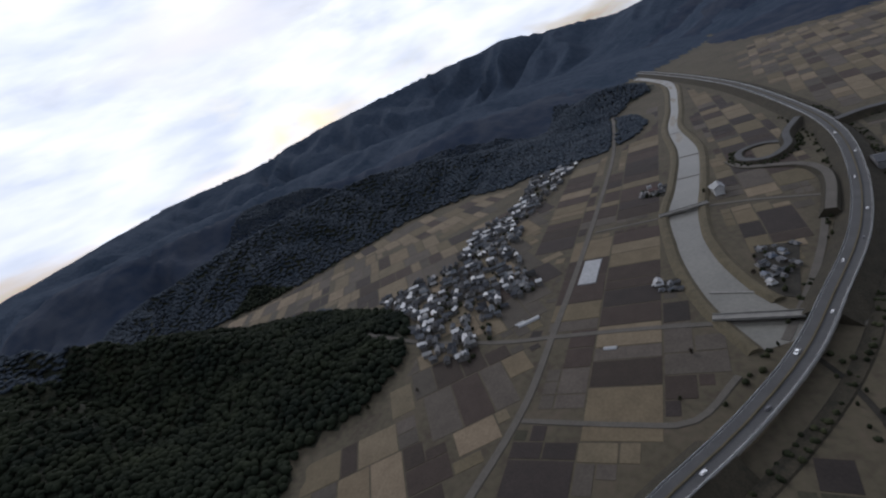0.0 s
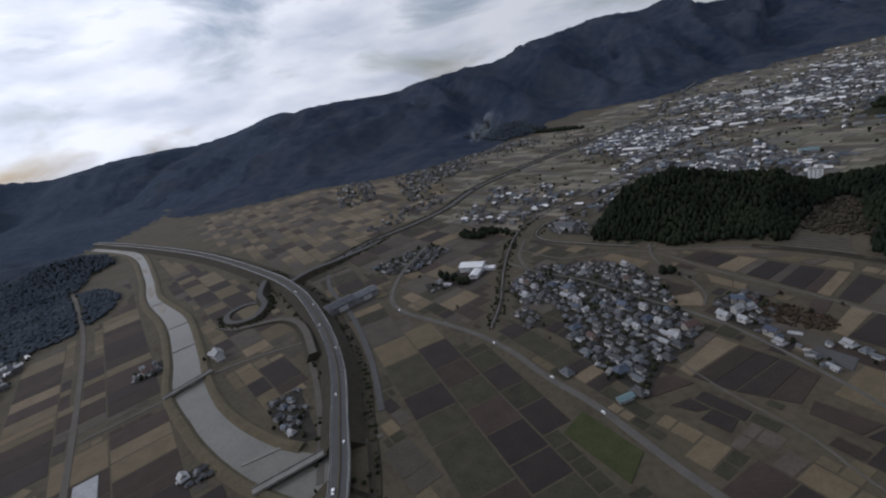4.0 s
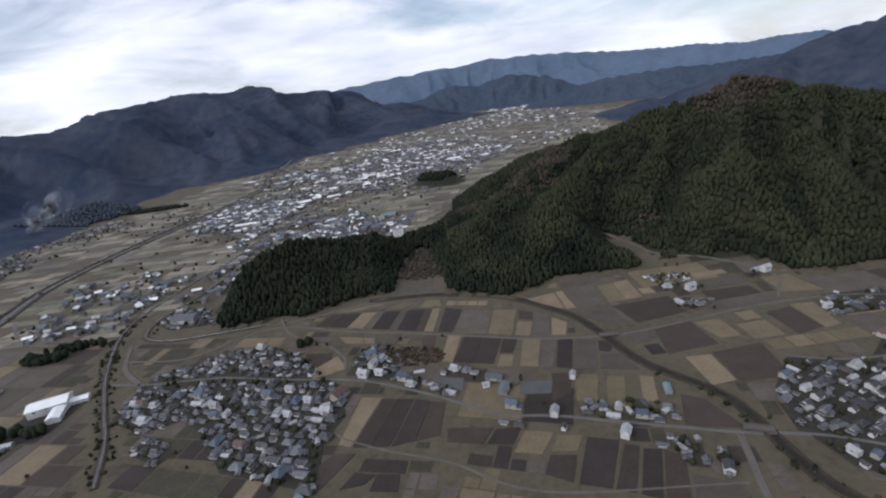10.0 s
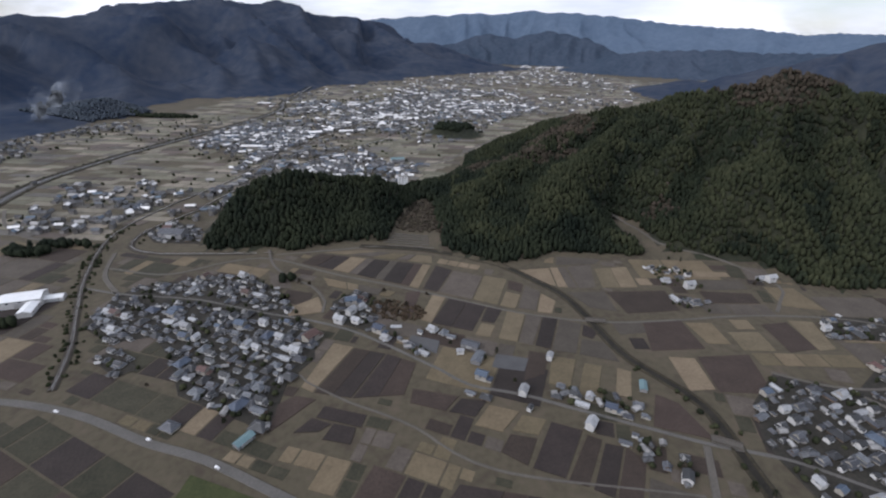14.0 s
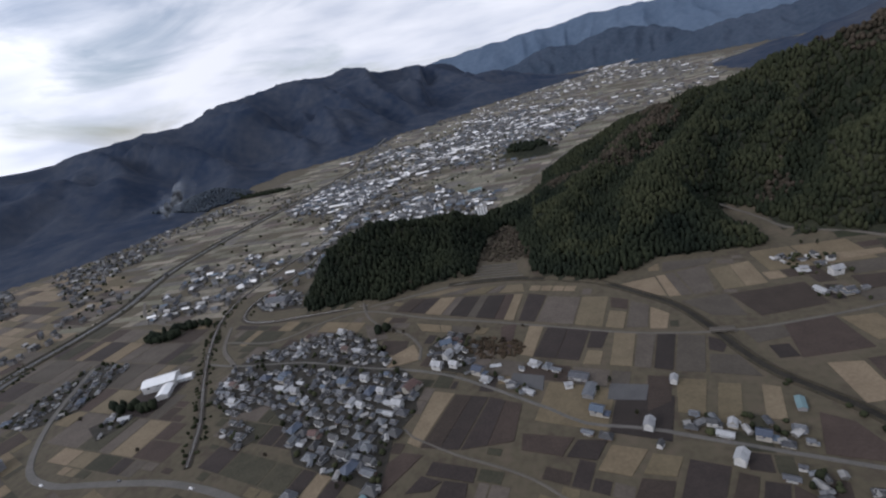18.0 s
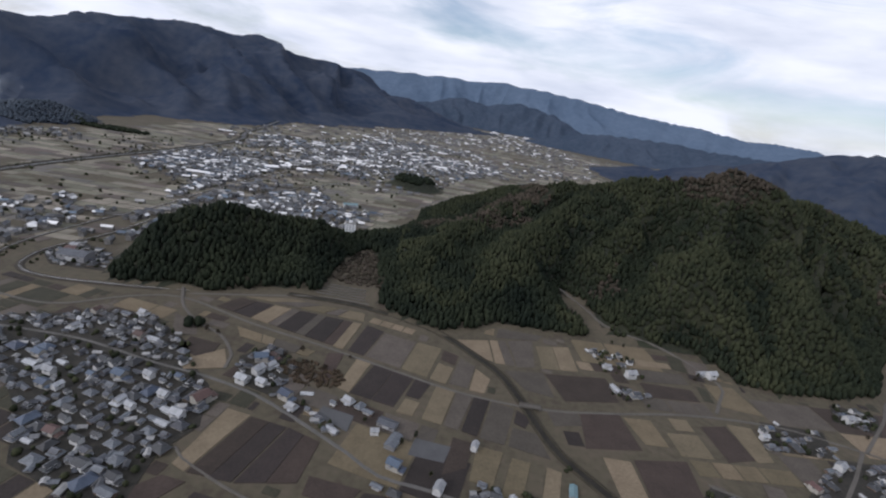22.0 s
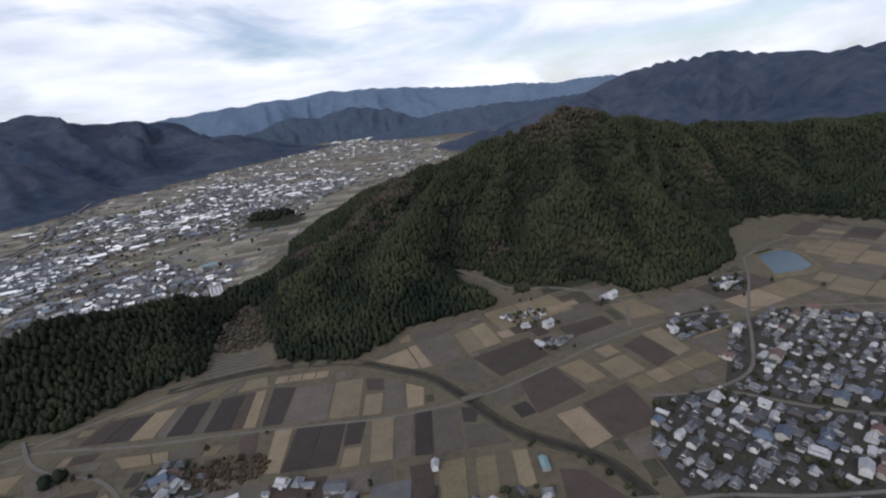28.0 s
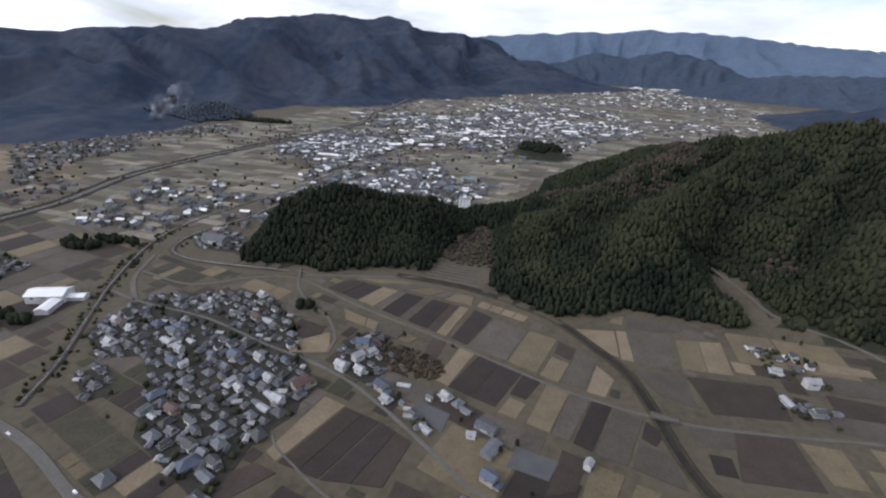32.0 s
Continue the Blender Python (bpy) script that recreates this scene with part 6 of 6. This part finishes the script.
# ---- single trees ----
def make_tree(seed, tall, wide, mat, label):
    rnd = random.Random(seed)
    t = tagged(new("tree"), label, "tree", group="single trees on the plain")
    bm = bmesh.new()
    bmesh.ops.create_cone(bm, cap_ends=True, segments=7, radius1=tall * 0.035, radius2=tall * 0.012, depth=tall * 0.8, matrix=Matrix.Translation((0, 0, tall * 0.4 - 0.3)))
    part("trunk", bm, M_TRUNK, t)
    tips = []
    for k in range(7):
        a = k * 2.4
        h = tall * (0.3 + 0.07 * k)
        tip = Vector((math.cos(a) * wide * 0.6, math.sin(a) * wide * 0.6, h + tall * 0.2))
        d = tip - Vector((0, 0, h))
        bm = bmesh.new()
        bmesh.ops.create_cone(bm, cap_ends=True, segments=5, radius1=tall * 0.014, radius2=tall * 0.004, depth=d.length,
                              matrix=Matrix.Translation((tip + Vector((0, 0, h))) / 2) @ d.to_track_quat("Z", "Y").to_matrix().to_4x4())
        part("limb", bm, M_TRUNK, t)
        tips.append(tip)
    V, F, b = [], [], 0
    for k in range(230):
        c = rnd.choice(tips) * rnd.uniform(0.5, 1.1)
        c.z = tall * rnd.uniform(0.35, 1.0)
        f = 1 - abs(c.z / tall - 0.6) * 1.4
        c.x, c.y = c.x * f + rnd.gauss(0, wide * 0.22), c.y * f + rnd.gauss(0, wide * 0.22)
        q = Euler((rnd.random() * 6, rnd.random() * 6, rnd.random() * 6)).to_matrix()
        r = wide * rnd.uniform(0.09, 0.2)
        for p in ((-1, -.6, 0), (1, -.6, .2), (0, 1, 0), (0, 0, .7)):
            V.append(c + q @ Vector(p) * r)
        F += [(b, b + 1, b + 2), (b, b + 1, b + 3), (b + 1, b + 2, b + 3), (b + 2, b, b + 3)]
        b += 4
    ob = tri_mesh("crown", np.array([tuple(v) for v in V]), np.array(F), mat, t)
    return t


trees = [make_tree(1, 9, 3.6, M_SHRUB, "dark evergreen tree beside the dry fields"), make_tree(2, 7, 3.2, M_BARE, "brown winter tree beside the dry fields"),
         make_tree(3, 11, 3.0, M_TREE, "tall dark cedar beside a farm road")]
rnd = random.Random(7)
first = set()
for x, y, k in ((-171, 357, 0), (-178, 360, 0), (-158, 352, 1), (-148, 350, 1), (-88, 335, 1), (-70, 330, 1), (-55, 325, 1), (-40, 345, 1), (-78, 345, 1), (12, 262, 0), (20, 268, 2), (-14, 276, 0), (32, 240, 0),
                (150, 172, 0), (158, 168, 2), (140, 150, 0), (60, 232, 1), (90, 225, 0), (118, 180, 1), (210, 440, 2), (200, 445, 0), (268, 405, 0), (262, 398, 1), (-130, 208, 0), (-140, 186, 0), (-205, 210, 1),
                (-375, 250, 0), (-388, 262, 0), (-360, 266, 0), (-420, 250, 1), (-320, 215, 1), (370, 372, 0), (380, 350, 1), (425, 360, 0), (560, 320, 1), (450, 330, 0), (-495, 14, 0), (-340, 20, 0), (-318, 14, 1),
                (-240, -40, 1), (-200, -52, 0), (-225, -280, 0), (-240, -240, 1)):
    m = Matrix.LocRotScale((x, y, height1(x, y)), Euler((0, 0, rnd.random() * 6)), [rnd.uniform(0.6, 1.0)] * 3)
    if k in first:
        copy_thing(trees[k], m)
    else:
        first.add(k)
        trees[k].matrix_basis = m


# ---- cars ----
def make_car(paint, label):
    c = tagged(new("car"), label, "car", group="cars on the roads")
    bm = bmesh.new()
    prof = [(-2.1, 0.35), (-2.15, 0.75), (-1.3, 0.92), (1.6, 0.95), (2.1, 0.8), (2.1, 0.35)]
    for s in (-0.85, 0.85):
        for x, z in prof:
            bm.verts.new((x, s, z))
    bm.verts.ensure_lookup_table()
    n = len(prof)
    for i in range(n):
        j = (i + 1) % n
        bm.faces.new((bm.verts[i], bm.verts[j], bm.verts[n + j], bm.verts[n + i]))
    bm.faces.new(bm.verts[:n])
    bm.faces.new(list(reversed(bm.verts[n:])))
    bmesh.ops.recalc_face_normals(bm, faces=bm.faces)
    part("body", bm, paint, c)
    bm = bmesh.new()
    box(bm, -0.9, 1.5, -0.74, 0.74, 0.92, 1.3)
    part("cabin_glass", bm, M_GLASS, c)
    bm = bmesh.new()
    box(bm, -0.6, 1.35, -0.72, 0.72, 1.3, 1.46)
    part("roof", bm, paint, c)
    for x in (-1.35, 1.35):
        for y in (-0.8, 0.8):
            bm = bmesh.new()
            bmesh.ops.create_cone(bm, cap_ends=True, segments=10, radius1=0.33, radius2=0.33, depth=0.22, matrix=pose(x, y, 0.33, 90, 0, 0))
            wheel = part("wheel", bm, M_RUBBER, c)
            bm = bmesh.new()
            bmesh.ops.create_cone(bm, cap_ends=True, segments=8, radius1=0.2, radius2=0.17, depth=0.05, matrix=pose(x, y + (0.13 if y > 0 else -0.13), 0.33, -90 if y > 0 else 90, 0, 0))
            part("rim", bm, M_STEEL, wheel, "bare steel wheel rim")
    return c


cars = [make_car(M_CARS[0], "white passenger car on the grey road"), make_car(M_CARS[1], "dark passenger car on the grey road")]
ex = smooth_line(EXPRESSWAY, 14)
cr = smooth_line(ROADS["county_road"][0], 9)
put = set()
for ln, i, side, k, z, sc in ((ex, 8, 1, 0, TOP, 1), (ex, 11, 1, 1, TOP, 1), (ex, 14, -1, 0, TOP, 1.5), (ex, 17, 1, 0, TOP, 1), (ex, 21, -1, 0, TOP, 1), (ex, 23, 1, 1, TOP, 1), (ex, 26, 1, 0, TOP, 1), (ex, 30, -1, 0, TOP, 1),
                          (ex, 34, 1, 0, TOP, 1), (ex, 38, -1, 0, TOP, 1.4), (ex, 45, 1, 1, TOP, 1), (cr, 20, 1, 0, .55, 1), (cr, 27, -1, 1, .55, 1), (cr, 34, 1, 0, .55, 1), (cr, 41, -1, 0, .55, 1), (cr, 46, 1, 0, .55, 1)):
    p, d = ln[i], (ln[i + 1] - ln[i - 1]).normalized()
    o = Vector((d.y, -d.x, 0)) * side * (2.9 if z > 1 else 1.6)
    m = Matrix.LocRotScale((p.x + o.x, p.y + o.y, z), Euler((0, 0, math.atan2(d.y, d.x) + (0 if side < 0 else math.pi))), (0.85 * sc, 0.85 * sc, 0.85 * sc))
    if k in put:
        copy_thing(cars[k], m)
    else:
        put.add(k)
        cars[k].matrix_basis = m


# ---- greenhouses and sheds on the western fields ----
def make_greenhouse(L, W, label):
    g = tagged(new("greenhouse"), label, "greenhouse", group="greenhouses on the plain")
    ring = [(-math.cos(a * math.pi / 8) * W / 2, math.sin(a * math.pi / 8) * W * 0.42) for a in range(9)]
    bm = bmesh.new()
    rows = [[bm.verts.new((x, y, z)) for y, z in ring] for x in (-L / 2, L / 2)]
    for k in range(8):
        bm.faces.new((rows[0][k], rows[1][k], rows[1][k + 1], rows[0][k + 1]))
    for r in rows:
        bm.faces.new(r)
    bmesh.ops.recalc_face_normals(bm, faces=bm.faces)
    part("film_cover", bm, ROOFS["pale"], g)
    for k in range(9):
        x = -L / 2 + L * k / 8
        bm = sweep([Vector((x, y, z + 0.03)) for y, z in ring], [(-0.06, 0), (-0.06, 0.08), (0.06, 0.08), (0.06, 0)])
        part("hoop", bm, M_STEEL, g)
    return g


gh = make_greenhouse(44, 7, "long pale film greenhouse on dry fields")
gh.matrix_basis = pose(-312, -156, 0.1, 0, 0, -62) @ Matrix.Diagonal((0.45, 0.75, 0.6, 1))
bm = bmesh.new()
top = [bm.verts.new((x, y, 0.9)) for x, y in ((-22, -8), (22, -8), (22, 8), (-22, 8))]
low = [bm.verts.new((v.co.x * 1.02, v.co.y * 1.06, -0.2)) for v in top]
bm.faces.new(top)
for k in range(4):
    bm.faces.new((low[k], low[(k + 1) % 4], top[(k + 1) % 4], top[k]))
bmesh.ops.recalc_face_normals(bm, faces=bm.faces)
bed = part("covered_bed", bm, ROOFS["pale"])
bed.matrix_basis = pose(-378, -104, 0.1, 0, 0, -8)
tagged(bed, "field bed covered with pale white film", "covered bed")
for x, y, a in ((-312, -164, -62), (-520, -670, -30), (-328, -331, -60), (-258, -89, 82), (-58, 295, 8)):
    copy_thing(gh, pose(x, y, 0.1, 0, 0, a) @ Matrix.Diagonal((0.45 if a in (8, 82, -62) else 1.0, 0.75, 0.6, 1)))


# ---- a thin plume of smoke from a field fire ----
m = bpy.data.materials.new("thin_smoke")
m.use_nodes = True
nd, ln_ = m.node_tree.nodes, m.node_tree.links
nd.clear()
o_, mx_, tr_, df_ = nd.new("ShaderNodeOutputMaterial"), nd.new("ShaderNodeMixShader"), nd.new("ShaderNodeBsdfTransparent"), nd.new("ShaderNodeBsdfDiffuse")
df_.inputs["Color"].default_value = (0.72, 0.78, 0.86, 1)
no_ = nd.new("ShaderNodeTexNoise")
no_.inputs["Scale"].default_value, no_.inputs["Detail"].default_value = 0.05, 5
ge_ = nd.new("ShaderNodeNewGeometry")
ln_.new(ge_.outputs["Position"], no_.inputs["Vector"])
ra_ = nd.new("ShaderNodeMapRange")
ra_.inputs["From Min"].default_value, ra_.inputs["From Max"].default_value = 0.38, 0.72
ra_.inputs["To Min"].default_value, ra_.inputs["To Max"].default_value = 0.0, 0.05
ln_.new(no_.outputs["Fac"], ra_.inputs["Value"])
ln_.new(ra_.outputs["Result"], mx_.inputs["Fac"])
ln_.new(tr_.outputs["BSDF"], mx_.inputs[1])
ln_.new(df_.outputs["BSDF"], mx_.inputs[2])
ln_.new(mx_.outputs["Shader"], o_.inputs["Surface"])
rnd = random.Random(12)
bm = bmesh.new()
for k in range(26):
    t = k / 25
    p = Vector((-1015 + 70 * t * t + rnd.gauss(0, 3 + 15 * t), 990 + 14 * t, 8 + 72 * t + rnd.gauss(0, 5 * t)))
    bmesh.ops.create_icosphere(bm, subdivisions=3, radius=(6 + 15 * t) * rnd.uniform(0.7, 1.25), matrix=Matrix.Translation(p) @ Euler((0, 0.5 + rnd.uniform(-.3, .3), 0)).to_matrix().to_4x4() @ Matrix.Diagonal((0.8, 0.8, 1.6, 1)))
for v in bm.verts:
    n = math.sin(v.co.x * 0.31 + v.co.z * 0.2) + math.sin(v.co.y * 0.27 - v.co.z * 0.33)
    v.co += v.normal * n * 1.6
for f in bm.faces:
    f.smooth = True
smoke = part("smoke_plume", bm, m)
smoke.visible_shadow = False
tagged(smoke, "thin pale smoke rising from a field fire", "smoke", kind="stuff")
